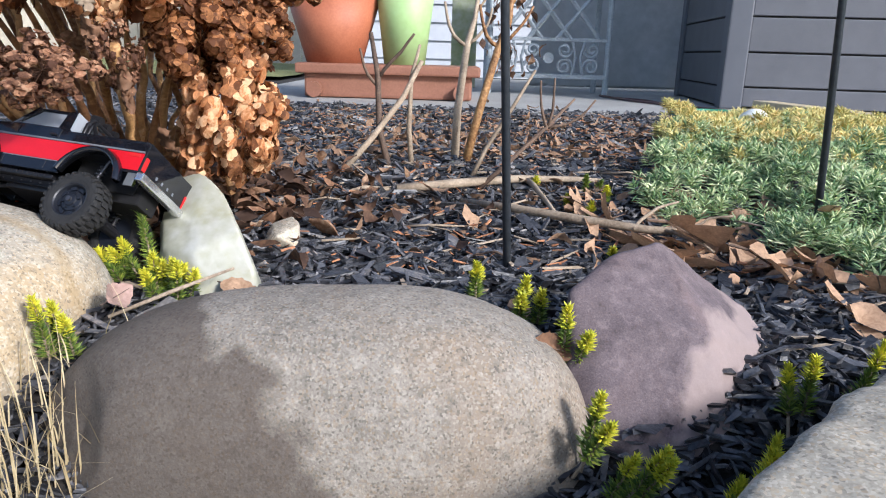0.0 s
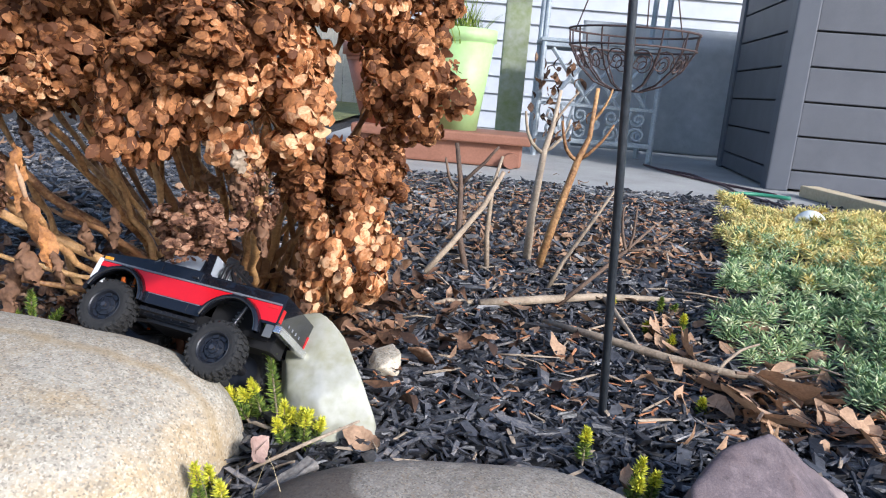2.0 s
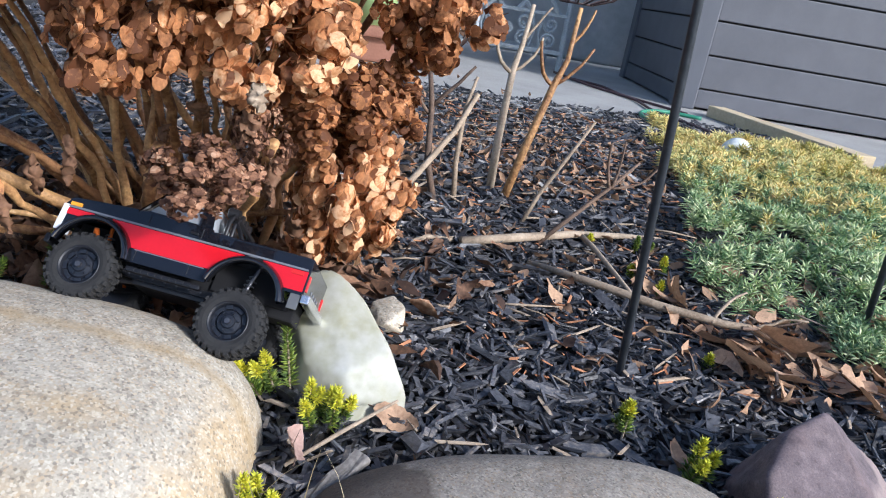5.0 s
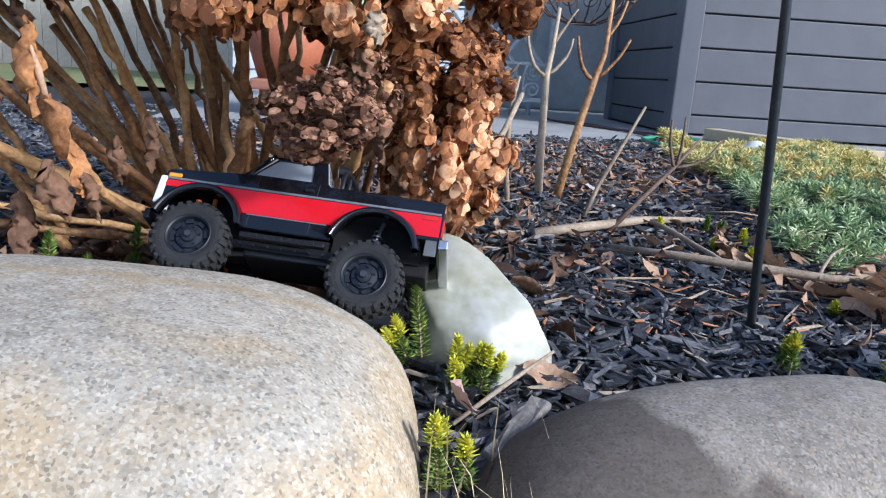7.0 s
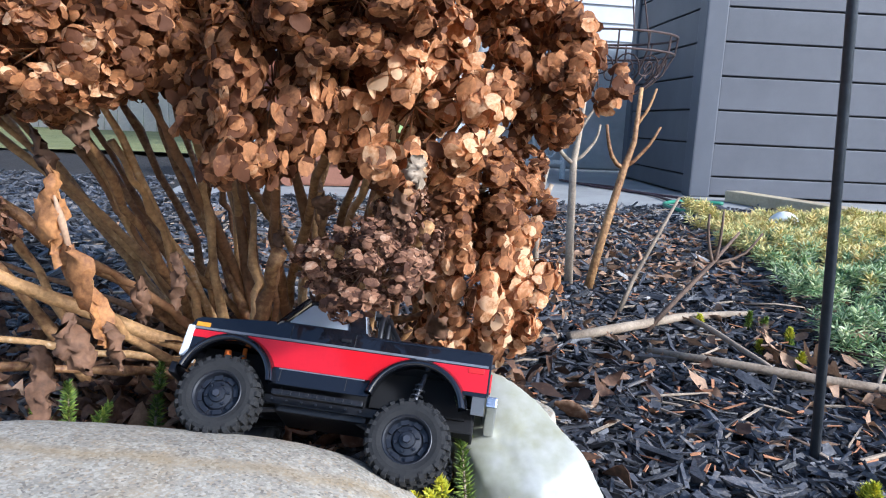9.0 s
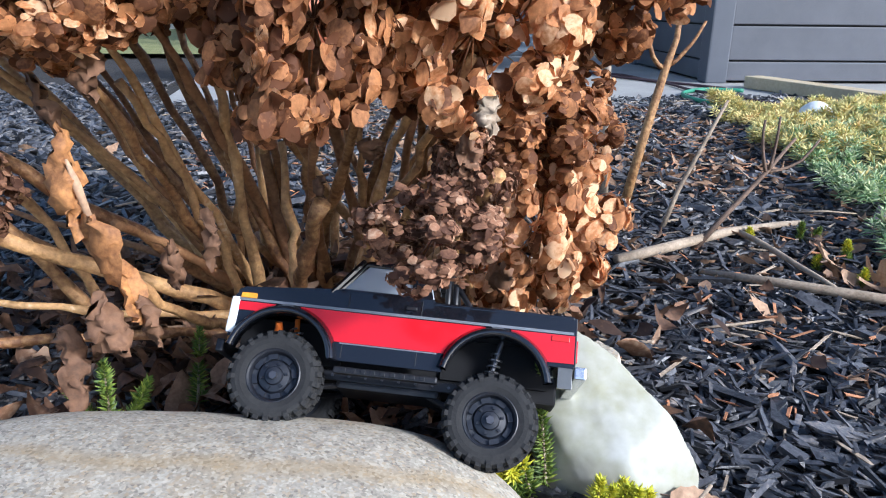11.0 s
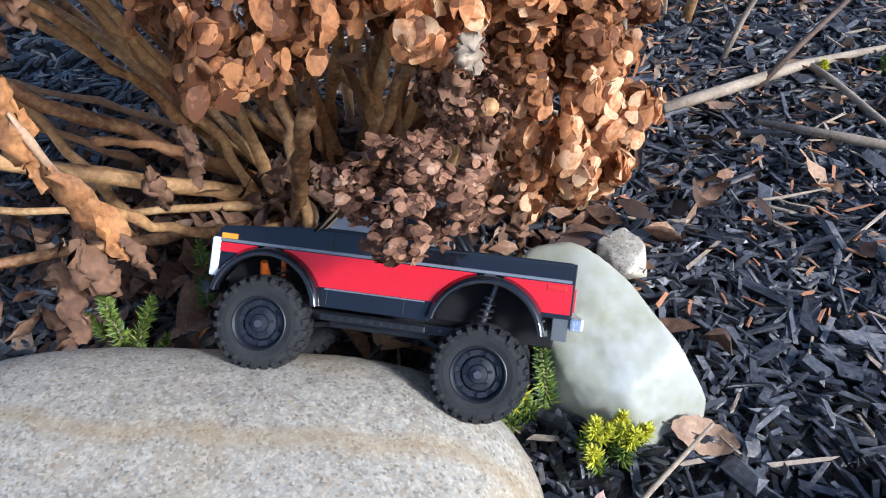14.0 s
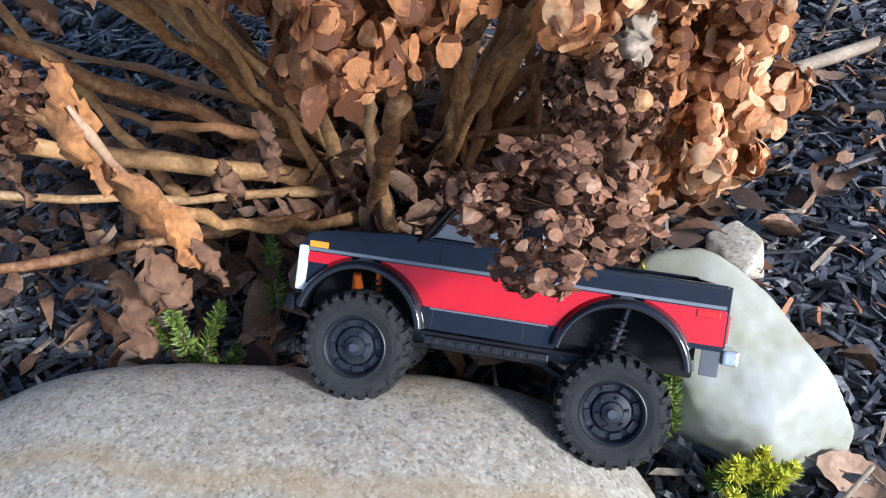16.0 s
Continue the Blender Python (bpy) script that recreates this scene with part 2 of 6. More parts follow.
M = {
    "soil": mat("dark_soil", (0.010, 0.009, 0.008), (0.035, 0.028, 0.022), 30, 0.95, 0.8, bumpdist=0.01),
    "mulch": mat("black_bark_mulch", (0.012, 0.012, 0.014), (0.100, 0.101, 0.110), 25, 0.44, 0.8, fine=8, c3=(0.27, 0.235, 0.20), island=0.45, spec=0.6),
    "boulder": granite("pale_granite", (0.48, 0.44, 0.36), (0.265, 0.238, 0.188), (0.42, 0.31, 0.17), 7.0, grain=480.0, band=(0.080, 0.012, (0.34, 0.235, 0.10))),
    # dark patch paints the shade on the left side, turned from the sun
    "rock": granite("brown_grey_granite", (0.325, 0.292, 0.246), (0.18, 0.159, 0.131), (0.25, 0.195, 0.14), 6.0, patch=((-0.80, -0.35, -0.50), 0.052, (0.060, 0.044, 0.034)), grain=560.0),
    "rock2": granite("tan_granite", (0.53, 0.48, 0.385), (0.32, 0.285, 0.22), (0.46, 0.36, 0.22), 7.0, grain=480.0),
    # pinkish right face is painted paler, as the sun would light it
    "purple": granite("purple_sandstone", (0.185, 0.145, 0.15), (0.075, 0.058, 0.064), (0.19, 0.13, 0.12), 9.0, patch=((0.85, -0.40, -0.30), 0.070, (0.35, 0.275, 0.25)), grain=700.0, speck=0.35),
    "quartz": mat("white_quartz", (0.30, 0.29, 0.17), (0.50, 0.50, 0.455), 9, 0.42, 0.25, fine=7, c3=(0.66, 0.66, 0.64), bumpdist=0.002),
    "sepal": mat("dry_brown_sepals", (0.15, 0.060, 0.026), (0.66, 0.300, 0.118), 38, 0.66, 0.6, fine=9, c3=(0.94, 0.63, 0.36), island=0.60, objvar=0.30, thin=0.40, spec=0.3),
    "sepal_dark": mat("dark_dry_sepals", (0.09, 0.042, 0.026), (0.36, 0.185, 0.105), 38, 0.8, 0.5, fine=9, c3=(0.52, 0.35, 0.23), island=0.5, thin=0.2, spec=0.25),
    "cane": mat("tan_cane_bark", (0.17, 0.072, 0.026), (0.66, 0.385, 0.155), 22, 0.62, 1.0, fine=8, c3=(0.88, 0.69, 0.42), objvar=0.30, bumpdist=0.003),
    "cane_dark": mat("brown_cane_bark", (0.11, 0.045, 0.020), (0.44, 0.225, 0.095), 22, 0.8, 0.9, fine=9, objvar=0.24, bumpdist=0.003),
    "dead_leaf": mat("dead_brown_leaf", (0.050, 0.026, 0.016), (0.24, 0.125, 0.066), 30, 0.8, 0.5, island=0.6, c3=(0.42, 0.28, 0.18), thin=0.1),
    "oak_leaf": mat("tan_oak_leaf", (0.26, 0.155, 0.09), (0.60, 0.39, 0.24), 40, 0.7, 0.5, objvar=0.3, thin=0.12),
    "pink_leaf": mat("pinkish_dead_leaf", (0.30, 0.19, 0.15), (0.50, 0.34, 0.28), 60, 0.75, 0.3, thin=0.12),
    "rust_leaf": mat("rust_orange_withered_leaf", (0.16, 0.065, 0.03), (0.70, 0.33, 0.11), 40, 0.7, 0.7, fine=6, c3=(0.80, 0.52, 0.26), thin=0.25),
    "pale_leaf": mat("bleached_leaf", (0.20, 0.145, 0.095), (0.50, 0.40, 0.29), 50, 0.8, 0.6, thin=0.15),
    "twig": mat("pale_twig_bark", (0.20, 0.15, 0.10), (0.50, 0.40, 0.29), 30, 0.8, 0.5, fine=10, objvar=0.2),
    "twig_dark": mat("dark_twig_bark", (0.06, 0.04, 0.03), (0.19, 0.125, 0.085), 40, 0.8, 0.5, fine=8, objvar=0.2),
    "sedum": mat("green_sedum_needles", (0.17, 0.30, 0.13), (0.60, 0.71, 0.38), 14, 0.5, 0.0, fine=4, c3=(0.86, 0.86, 0.56), island=0.6, thin=0.36),
    "sedum_far": mat("orange_yellow_sedum", (0.50, 0.50, 0.17), (0.86, 0.68, 0.26), 7, 0.55, 0.0, fine=3, c3=(0.84, 0.42, 0.16), island=0.34, thin=0.2),
    "stonecrop": mat("olive_stonecrop_needles", (0.10, 0.17, 0.03), (0.30, 0.38, 0.06), 20, 0.5, 0.0, island=0.5, c3=(0.52, 0.55, 0.08), thin=0.25),
    "stonecrop_tip": mat("yellow_stonecrop_tips", (0.48, 0.50, 0.03), (0.85, 0.78, 0.06), 30, 0.5, 0.0, island=0.4, thin=0.25),
    "concrete": mat("grey_patio_concrete", (0.25, 0.245, 0.23), (0.38, 0.375, 0.355), 4, 0.9, 0.3, fine=30, bumpdist=0.003),
    "resin": mat("charcoal_resin", (0.072, 0.077, 0.092), (0.106, 0.112, 0.132), 6, 0.55, 0.15, fine=60),
    "resin_post": mat("charcoal_resin_post", (0.075, 0.082, 0.100), (0.102, 0.111, 0.134), 6, 0.5, 0.1, fine=60),
    "gap": plain("dark_gap", (0.02, 0.02, 0.022), 0.8),
    "lawn": mat("yellow_green_lawn", (0.13, 0.14, 0.04), (0.30, 0.30, 0.11), 8, 0.8, 0.6, fine=20, bumpdist=0.02),
    "terracotta": mat("terracotta_plastic", (0.34, 0.105, 0.05), (0.48, 0.17, 0.085), 9, 0.6, 0.1, fine=12),
    "planter": mat("reddish_brown_planter", (0.20, 0.085, 0.05), (0.30, 0.135, 0.085), 9, 0.65, 0.2, fine=12),
    "green_pot": mat("pale_green_plastic", (0.34, 0.50, 0.20), (0.42, 0.60, 0.27), 7, 0.5, 0.1),
    "post": mat("mossy_painted_wood", (0.22, 0.27, 0.10), (0.40, 0.41, 0.34), 5, 0.85, 0.3, c3=(0.52, 0.54, 0.50)),
    "metal_grey": mat("grey_painted_iron", (0.26, 0.30, 0.33), (0.44, 0.49, 0.53), 20, 0.55, 0.2, metal=0.2),
    "rust": mat("rusty_wire", (0.05, 0.035, 0.032), (0.13, 0.085, 0.075), 40, 0.7, 0.3, metal=0.4),
    "pole": mat("dark_painted_steel", (0.035, 0.042, 0.05), (0.075, 0.085, 0.10), 30, 0.5, 0.15, metal=0.3),
    "siding": mat("white_vinyl_siding", (0.42, 0.44, 0.47), (0.52, 0.54, 0.57), 2, 0.6, 0.05),
    "cover": mat("grey_furniture_cover", (0.30, 0.32, 0.325), (0.46, 0.48, 0.49), 3, 0.75, 0.35, fine=5, bumpdist=0.02),
    "timber": mat("pale_timber", (0.42, 0.33, 0.20), (0.60, 0.50, 0.33), 8, 0.8, 0.3, fine=12),
    "hose_green": plain("green_hose", (0.04, 0.22, 0.13), 0.5),
    "cable": plain("dark_cable", (0.06, 0.03, 0.035), 0.6),
    "ball": plain("white_ball", (0.72, 0.74, 0.70), 0.5),
    "cedar": mat("rusty_cedar_bits", (0.26, 0.10, 0.04), (0.50, 0.23, 0.11), 30, 0.8, 0.2, island=0.4),
    "grey_bark": mat("weathered_grey_bark", (0.09, 0.08, 0.07), (0.30, 0.275, 0.245), 40, 0.9, 0.8, fine=6),
    "fence": mat("weathered_tan_boards", (0.44, 0.39, 0.32), (0.64, 0.58, 0.48), 5, 0.85, 0.3, fine=10, objvar=0.2),
    "grass": mat("dry_straw", (0.34, 0.26, 0.13), (0.62, 0.52, 0.32), 30, 0.8, 0.0, island=0.4, thin=0.2),
    "black_paint": plain("gloss_black_paint", (0.008, 0.009, 0.013), 0.09, coat=0.5, bump=0.0),
    "red_paint": plain("red_paint", (0.56, 0.008, 0.016), 0.25, coat=0.4, var=0.05, bump=0.0),
    # near black, so the wheel arches read as shaded in direct sun
    "shade_black": plain("dull_shade_black", (0.004, 0.004, 0.005), 0.9),
    "silver": plain("silver_stripe", (0.20, 0.21, 0.23), 0.4, metal=0.3),
    "chrome": plain("satin_chrome", (0.72, 0.73, 0.76), 0.25, metal=0.9),
    "black_plastic": plain("black_plastic", (0.009, 0.009, 0.011), 0.45),
    "rim": plain("dark_blue_grey_rim", (0.010, 0.012, 0.018), 0.45),
    "rubber": mat("dusty_black_rubber", (0.007, 0.007, 0.008), (0.022, 0.022, 0.022), 60, 0.85, 0.3),
    "orange": plain("orange_anodised", (0.75, 0.17, 0.02), 0.35, metal=0.5),
    "steel": plain("dark_steel", (0.12, 0.12, 0.13), 0.4, metal=0.8),
    "smoked": plain("smoked_clear_plastic", (0.11, 0.115, 0.12), 0.25, var=0.08),
    "lamp_white": plain("white_lens", (0.75, 0.76, 0.78), 0.2),
    "amber": plain("amber_lens", (0.75, 0.32, 0.02), 0.3),
    "red_lens": plain("red_lens", (0.55, 0.02, 0.02), 0.25),
    "bed": plain("satin_black_bed", (0.022, 0.024, 0.028), 0.3),
}
gl = bpy.data.materials.new("smoked_window")
gl.use_nodes = True
gb = gl.node_tree.nodes["Principled BSDF"]
gb.inputs["Base Color"].default_value = (0.42, 0.45, 0.49, 1)
gb.inputs["Roughness"].default_value = 0.08
gb.inputs["Transmission Weight"].default_value = 0.15
gb.inputs["Coat Weight"].default_value = 0.5
M["glass"] = gl


# ---- builders ----
def finish(ob, material, smooth=False):
    if isinstance(material, str):
        material = M[material]
    ob.data.materials.append(material)
    if smooth:
        ob.data.polygons.foreach_set("use_smooth", [True] * len(ob.data.polygons))
    return ob


def obj(name, bm, material, parent=None, smooth=False):
    me = bpy.data.meshes.new(name)
    bmesh.ops.recalc_face_normals(bm, faces=bm.faces)
    bm.to_mesh(me)
    bm.free()
    ob = new(name, me)
    if parent is not None:
        ob.parent = parent
    return finish(ob, material, smooth)


def part(name, bm, material, parent, label="", smooth=False):
    return tagged(obj(name, bm, material, parent, smooth), label)


def raw(name, verts, faces, material, parent=None, smooth=False):
    me = bpy.data.meshes.new(name)
    me.from_pydata(verts.tolist() if hasattr(verts, "tolist") else verts, [], faces.tolist() if hasattr(faces, "tolist") else faces)
    me.update()
    ob = new(name, me)
    if parent is not None:
        ob.parent = parent
    return finish(ob, material, smooth)


def thing(name, label, category, m=None, group="", kind=""):
    ob = new(name)
    ob.empty_display_size = 0.05
    if m is not None:
        ob.matrix_basis = m
    return tagged(ob, label, category, group, kind)


def box(bm, x0, x1, y0, y1, z0, z1, bevel=0.0, m=None):
    t = Matrix.Translation(((x0 + x1) / 2, (y0 + y1) / 2, (z0 + z1) / 2)) @ Matrix.Diagonal((x1 - x0, y1 - y0, z1 - z0, 1))
    r = bmesh.ops.create_cube(bm, size=1, matrix=t if m is None else m @ t)
    if bevel:
        es = list({e for v in r["verts"] for e in v.link_edges})
        bmesh.ops.bevel(bm, geom=es, offset=bevel, segments=2, affect="EDGES", profile=0.6)
    return bm


def cyl(bm, a, b, r0, r1=None, n=10):
    a, b = Vector(a), Vector(b)
    r1 = r0 if r1 is None else r1
    m = Matrix.Translation((a + b) / 2) @ (b - a).to_track_quat("Z", "Y").to_matrix().to_4x4()
    bmesh.ops.create_cone(bm, cap_ends=True, segments=n, radius1=r0, radius2=r1, depth=(b - a).length, matrix=m)
    return bm


def tube(pts, radii, n=8, bm=None):
    """A tapering round tube through points."""
    bm = bm or bmesh.new()
    pts = [Vector(p) for p in pts]
    rings = []
    side = None
    for i, p in enumerate(pts):
        d = (pts[min(i + 1, len(pts) - 1)] - pts[max(i - 1, 0)]).normalized()
        if side is None:
            side = d.orthogonal().normalized()
        side = (side - d * side.dot(d)).normalized()
        up = d.cross(side)
        r = radii[i] if hasattr(radii, "__len__") else radii
        rings.append([bm.verts.new(p + (side * math.cos(2 * math.pi * k / n) + up * math.sin(2 * math.pi * k / n)) * r) for k in range(n)])
    for a, b in zip(rings, rings[1:]):
        for k in range(n):
            bm.faces.new((a[k], a[(k + 1) % n], b[(k + 1) % n], b[k]))
    bm.faces.new(rings[0][::-1])
    bm.faces.new(rings[-1])
    return bm


def bez(p0, p1, p2, k=8, wob=0.0):
    p0, p1, p2 = Vector(p0), Vector(p1), Vector(p2)
    out = []
    for i in range(k + 1):
        t = i / k
        q = p0 * (1 - t) ** 2 + p1 * 2 * t * (1 - t) + p2 * t * t
        if wob and 0 < i < k:
            q = q + Vector(rng.normal(0, wob, 3))
        out.append(q)
    return out


def prism(bm, pts, y0, y1):
    """A polygon in x, z drawn out along y."""
    a = [bm.verts.new((x, y0, z)) for x, z in pts]
    b = [bm.verts.new((x, y1, z)) for x, z in pts]
    bm.faces.new(a)
    bm.faces.new(b[::-1])
    for i in range(len(pts)):
        j = (i + 1) % len(pts)
        bm.faces.new((a[i], b[i], b[j], a[j]))
    return bm


def ss(a, b, x):
    t = np.clip((x - a) / (b - a), 0, 1)
    return t * t * (3 - 2 * t)


def ground_z(x, y):
    x, y = np.asarray(x, float), np.asarray(y, float)
    z = -0.13 * (1 - ss(0.36, 0.66, y)) + 0.045 * ss(0.95, 1.6, y)
    z = z + 0.035 * np.exp(-((x + 0.45) ** 2 / 0.12 + (y - 1.12) ** 2 / 0.06))
    return z + 0.012 * np.exp(-((x - 0.9) ** 2 / 0.3 + (y - 1.6) ** 2 / 0.4))


# ---- ground ----
gx = np.concatenate([[-90, -40, -15, -6, -3.5], np.arange(-2.4, 2.6, 0.035), [3.5, 6, 15, 40, 90]])
gy = np.concatenate([[-90, -40, -15, -6, -2.5, -1.2], np.arange(-0.6, 3.2, 0.035), [4.5, 7, 15, 40, 90]])
GX, GY = np.meshgrid(gx, gy)
GZ = ground_z(GX, GY) + rng.normal(0, 0.004, GX.shape) - 0.006
nv = len(gx)
gf = [(j * nv + i, j * nv + i + 1, (j + 1) * nv + i + 1, (j + 1) * nv + i) for j in range(len(gy) - 1) for i in range(nv - 1)]
ground = raw("ground", np.stack([GX.ravel(), GY.ravel(), GZ.ravel()], 1), gf, "soil", smooth=True)
tagged(ground, "dark garden soil under black bark mulch", "ground", kind="structure")


# ---- stones ----
def boulder(name, centre, size, power, material, label, rough, seed, yaw=0.0, shear=0.0, facets=()):
    bm = bmesh.new()
    bmesh.ops.create_icosphere(bm, subdivisions=6, radius=1)
    for v in bm.verts:
        d = v.co.normalized()
        r = (abs(d.x) ** power + abs(d.y) ** power + abs(d.z) ** power) ** (-1 / power)
        p = d * r
        k = noise.noise(d * 1.3 + Vector((seed, 0, 0))) * 0.12 * rough + noise.noise(d * 3.1 + Vector((0, seed, 0))) * 0.045 * rough + noise.noise(d * 9 + Vector((0, 0, seed))) * 0.012 * rough + noise.noise(d * 30) * 0.003
        v.co = Vector((p.x * size[0], p.y * size[1], p.z * size[2])) * (1 + k)
        v.co.z += shear * v.co.x
        for nx, ny, nz, dist in facets:
            fn = Vector((nx, ny, nz)).normalized()
            over = fn.dot(v.co) - dist - 0.006 * noise.noise(v.co * 22) - 0.002 * noise.noise(v.co * 70)
            if over > 0:
                v.co -= fn * over * 0.88
    ob = obj(name, bm, material, None, True)
    ob.matrix_basis = pose(*centre, 0, 0, yaw)
    return tagged(ob, label, "boulder")


def hullrock(name, pts, material, label, grit, sharp=22):
    """A faceted stone: a fine ball pressed to the planes of a convex hull, with softened edges."""
    hb = bmesh.new()
    bmesh.ops.convex_hull(hb, input=[hb.verts.new(p) for p in pts])
    hb.normal_update()
    c = sum((Vector(p) for p in pts), Vector()) / len(pts)
    planes = [(f.normal.copy(), f.normal.dot(f.verts[0].co - c)) for f in hb.faces]
    planes = [(n if d > 0 else -n, abs(d)) for n, d in planes]
    hb.free()
    bm = bmesh.new()
    bmesh.ops.create_icosphere(bm, subdivisions=6, radius=1)
    N = np.array([tuple(n) for n, d in planes])
    D = np.array([max(d, 0.004) for n, d in planes])
    W = np.array([tuple(v.co.normalized()) for v in bm.verts])
    q = np.maximum(W @ N.T / D, 0)
    r = (q ** sharp).sum(1) ** (-1 / sharp)
    for v, w, k in zip(bm.verts, W, r):
        p = Vector(w) * float(k)
        g = noise.noise(p * 18 + c * 7) * grit + noise.noise(p * 45) * grit * 0.45 + noise.noise(p * 130) * grit * 0.2
        v.co = p * (1 + g / max(float(k), 0.02))
    ob = obj(name, bm, material, None, True)
    ob.matrix_basis = pose(*c)
    return tagged(ob, label, "rock")


boulder("boulder", (-0.5034, 0.6674, -0.0354), (0.250, 0.1836, 0.1536), 3.376, "boulder", "large pale speckled granite boulder with rusty yellow stains", 0.16, 3.0, -8.26, -0.0626)
boulder("boulder", (-0.0171, 0.5857, -0.0881), (0.2363, 0.1045, 0.1583), 2.7, "rock", "flat-topped grey-brown granite boulder with a darker patch painting its shaded left side", 0.22, 8.0, 0.1, 0.0456, ((-0.62, -0.72, 0.30, 0.172),))
hullrock("boulder", [(0.215, 0.33, 0.036), (0.290, 0.40, 0.060), (0.36, 0.46, 0.055), (0.43, 0.52, 0.058), (0.62, 0.50, 0.09), (0.60, 0.33, 0.105), (0.45, 0.26, 0.075), (0.30, 0.26, 0.01), (0.22, 0.36, -0.15), (0.30, 0.24, -0.15), (0.60, 0.25, -0.15), (0.66, 0.45, -0.15), (0.45, 0.57, -0.15), (0.64, 0.40, 0.0)],
         "rock2", "broad tan granite boulder at the bed's edge", 0.006, 26)
boulder("boulder", (-1.03, 0.95, 0.0), (0.24, 0.18, 0.105), 2.4, "rock2", "pale grey boulder beside the hydrangea", 0.8, 21.0)
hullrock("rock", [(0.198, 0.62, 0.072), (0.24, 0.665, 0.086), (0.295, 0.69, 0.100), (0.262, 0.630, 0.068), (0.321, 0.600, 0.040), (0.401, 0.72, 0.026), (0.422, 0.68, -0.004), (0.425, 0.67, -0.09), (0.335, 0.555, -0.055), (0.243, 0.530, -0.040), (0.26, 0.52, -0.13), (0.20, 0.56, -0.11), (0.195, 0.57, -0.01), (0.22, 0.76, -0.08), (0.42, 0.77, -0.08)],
         "purple", "angular purple-brown sandstone rock with a pinkish face painted pale as sunlit", 0.0042, 60)
hullrock("rock", [(-0.250, 0.870, 0.100), (-0.236, 0.880, 0.117), (-0.203, 0.868, 0.124), (-0.242, 0.905, 0.055), (-0.167, 0.838, 0.108), (-0.135, 0.785, 0.072), (-0.112, 0.768, 0.030), (-0.118, 0.765, -0.02), (-0.175, 0.745, -0.01), (-0.238, 0.80, 0.0), (-0.245, 0.835, 0.055), (-0.225, 0.79, 0.05), (-0.18, 0.765, 0.055), (-0.20, 0.93, -0.02), (-0.12, 0.83, -0.02)],
         "quartz", "white quartz stone leaning against the mulch", 0.0022, 30)
hullrock("stone", [(-0.155, 0.945, 0.010), (-0.148, 0.98, 0.035), (-0.12, 0.985, 0.045), (-0.105, 0.96, 0.04), (-0.105, 0.94, 0.012), (-0.13, 0.93, 0.03), (-0.14, 0.99, 0.0), (-0.11, 0.985, 0.0)],
         "rock2", "small pale beige stone lying on the mulch", 0.003)


# ---- mulch ----
def scatter_boxes(name, n, xr, yr, ls, ws, hs, material, lift, tilt, keep=None):
    x = rng.uniform(*xr, n)
    y = rng.uniform(*yr, n)
    if keep is not None:
        k = keep(x, y)
        x, y = x[k], y[k]
        n = len(x)
    L, W, H = rng.uniform(*ls, n) / 2, rng.uniform(*ws, n) / 2, rng.uniform(*hs, n) / 2
    yaw, pit, rol = rng.uniform(0, 6.283, n), rng.normal(0, tilt, n), rng.normal(0, tilt, n)
    c = np.array([(-1, -1, -1), (1, -1, -1), (1, 1, -1), (-1, 1, -1), (-1, -1, 1), (1, -1, 1), (1, 1, 1), (-1, 1, 1)], float)
    v = c[None] * np.stack([L, W, H], 1)[:, None] * rng.uniform(0.55, 1.25, (n, 8, 3))
    a = pit[:, None]
    v = np.stack([v[..., 0] * np.cos(a) - v[..., 2] * np.sin(a), v[..., 1], v[..., 0] * np.sin(a) + v[..., 2] * np.cos(a)], -1)
    a = rol[:, None]
    v = np.stack([v[..., 0], v[..., 1] * np.cos(a) - v[..., 2] * np.sin(a), v[..., 1] * np.sin(a) + v[..., 2] * np.cos(a)], -1)
    a = yaw[:, None]
    v = np.stack([v[..., 0] * np.cos(a) - v[..., 1] * np.sin(a), v[..., 0] * np.sin(a) + v[..., 1] * np.cos(a), v[..., 2]], -1)
    v += np.stack([x, y, ground_z(x, y) + rng.uniform(*lift, n)], 1)[:, None]
    q = np.array([(0, 3, 2, 1), (4, 5, 6, 7), (0, 1, 5, 4), (1, 2, 6, 5), (2, 3, 7, 6), (3, 0, 4, 7)])
    f = (q[None] + 8 * np.arange(n)[:, None, None]).reshape(-1, 4)
    return raw(name, v.reshape(-1, 3), f, material)


tagged(scatter_boxes("bark_mulch", 34000, (-1.1, 0.95), (0.42, 1.5), (0.010, 0.042), (0.0020, 0.0066), (0.002, 0.005), "mulch", (-0.004, 0.012), 0.28), "shredded black-dyed bark mulch", "mulch", kind="stuff")
tagged(scatter_boxes("bark_mulch", 17000, (-2.6, 1.5), (1.4, 2.95), (0.012, 0.055), (0.004, 0.012), (0.003, 0.009), "mulch", (-0.004, 0.014), 0.3), "shredded black-dyed bark mulch", "mulch", kind="stuff")
tagged(scatter_boxes("bark_mulch", 9000, (-3.0, -1.0), (0.4, 3.6), (0.014, 0.06), (0.006, 0.016), (0.003, 0.009), "mulch", (-0.004, 0.014), 0.3), "shredded black-dyed bark mulch", "mulch", kind="stuff")
tagged(scatter_boxes("wood_splinters", 950, (-0.9, 0.9), (0.6, 2.8), (0.015, 0.06), (0.002, 0.005), (0.001, 0.003), "twig", (0.006, 0.016), 0.15), "pale wood splinters and bits of twig in the mulch", "debris", kind="stuff")
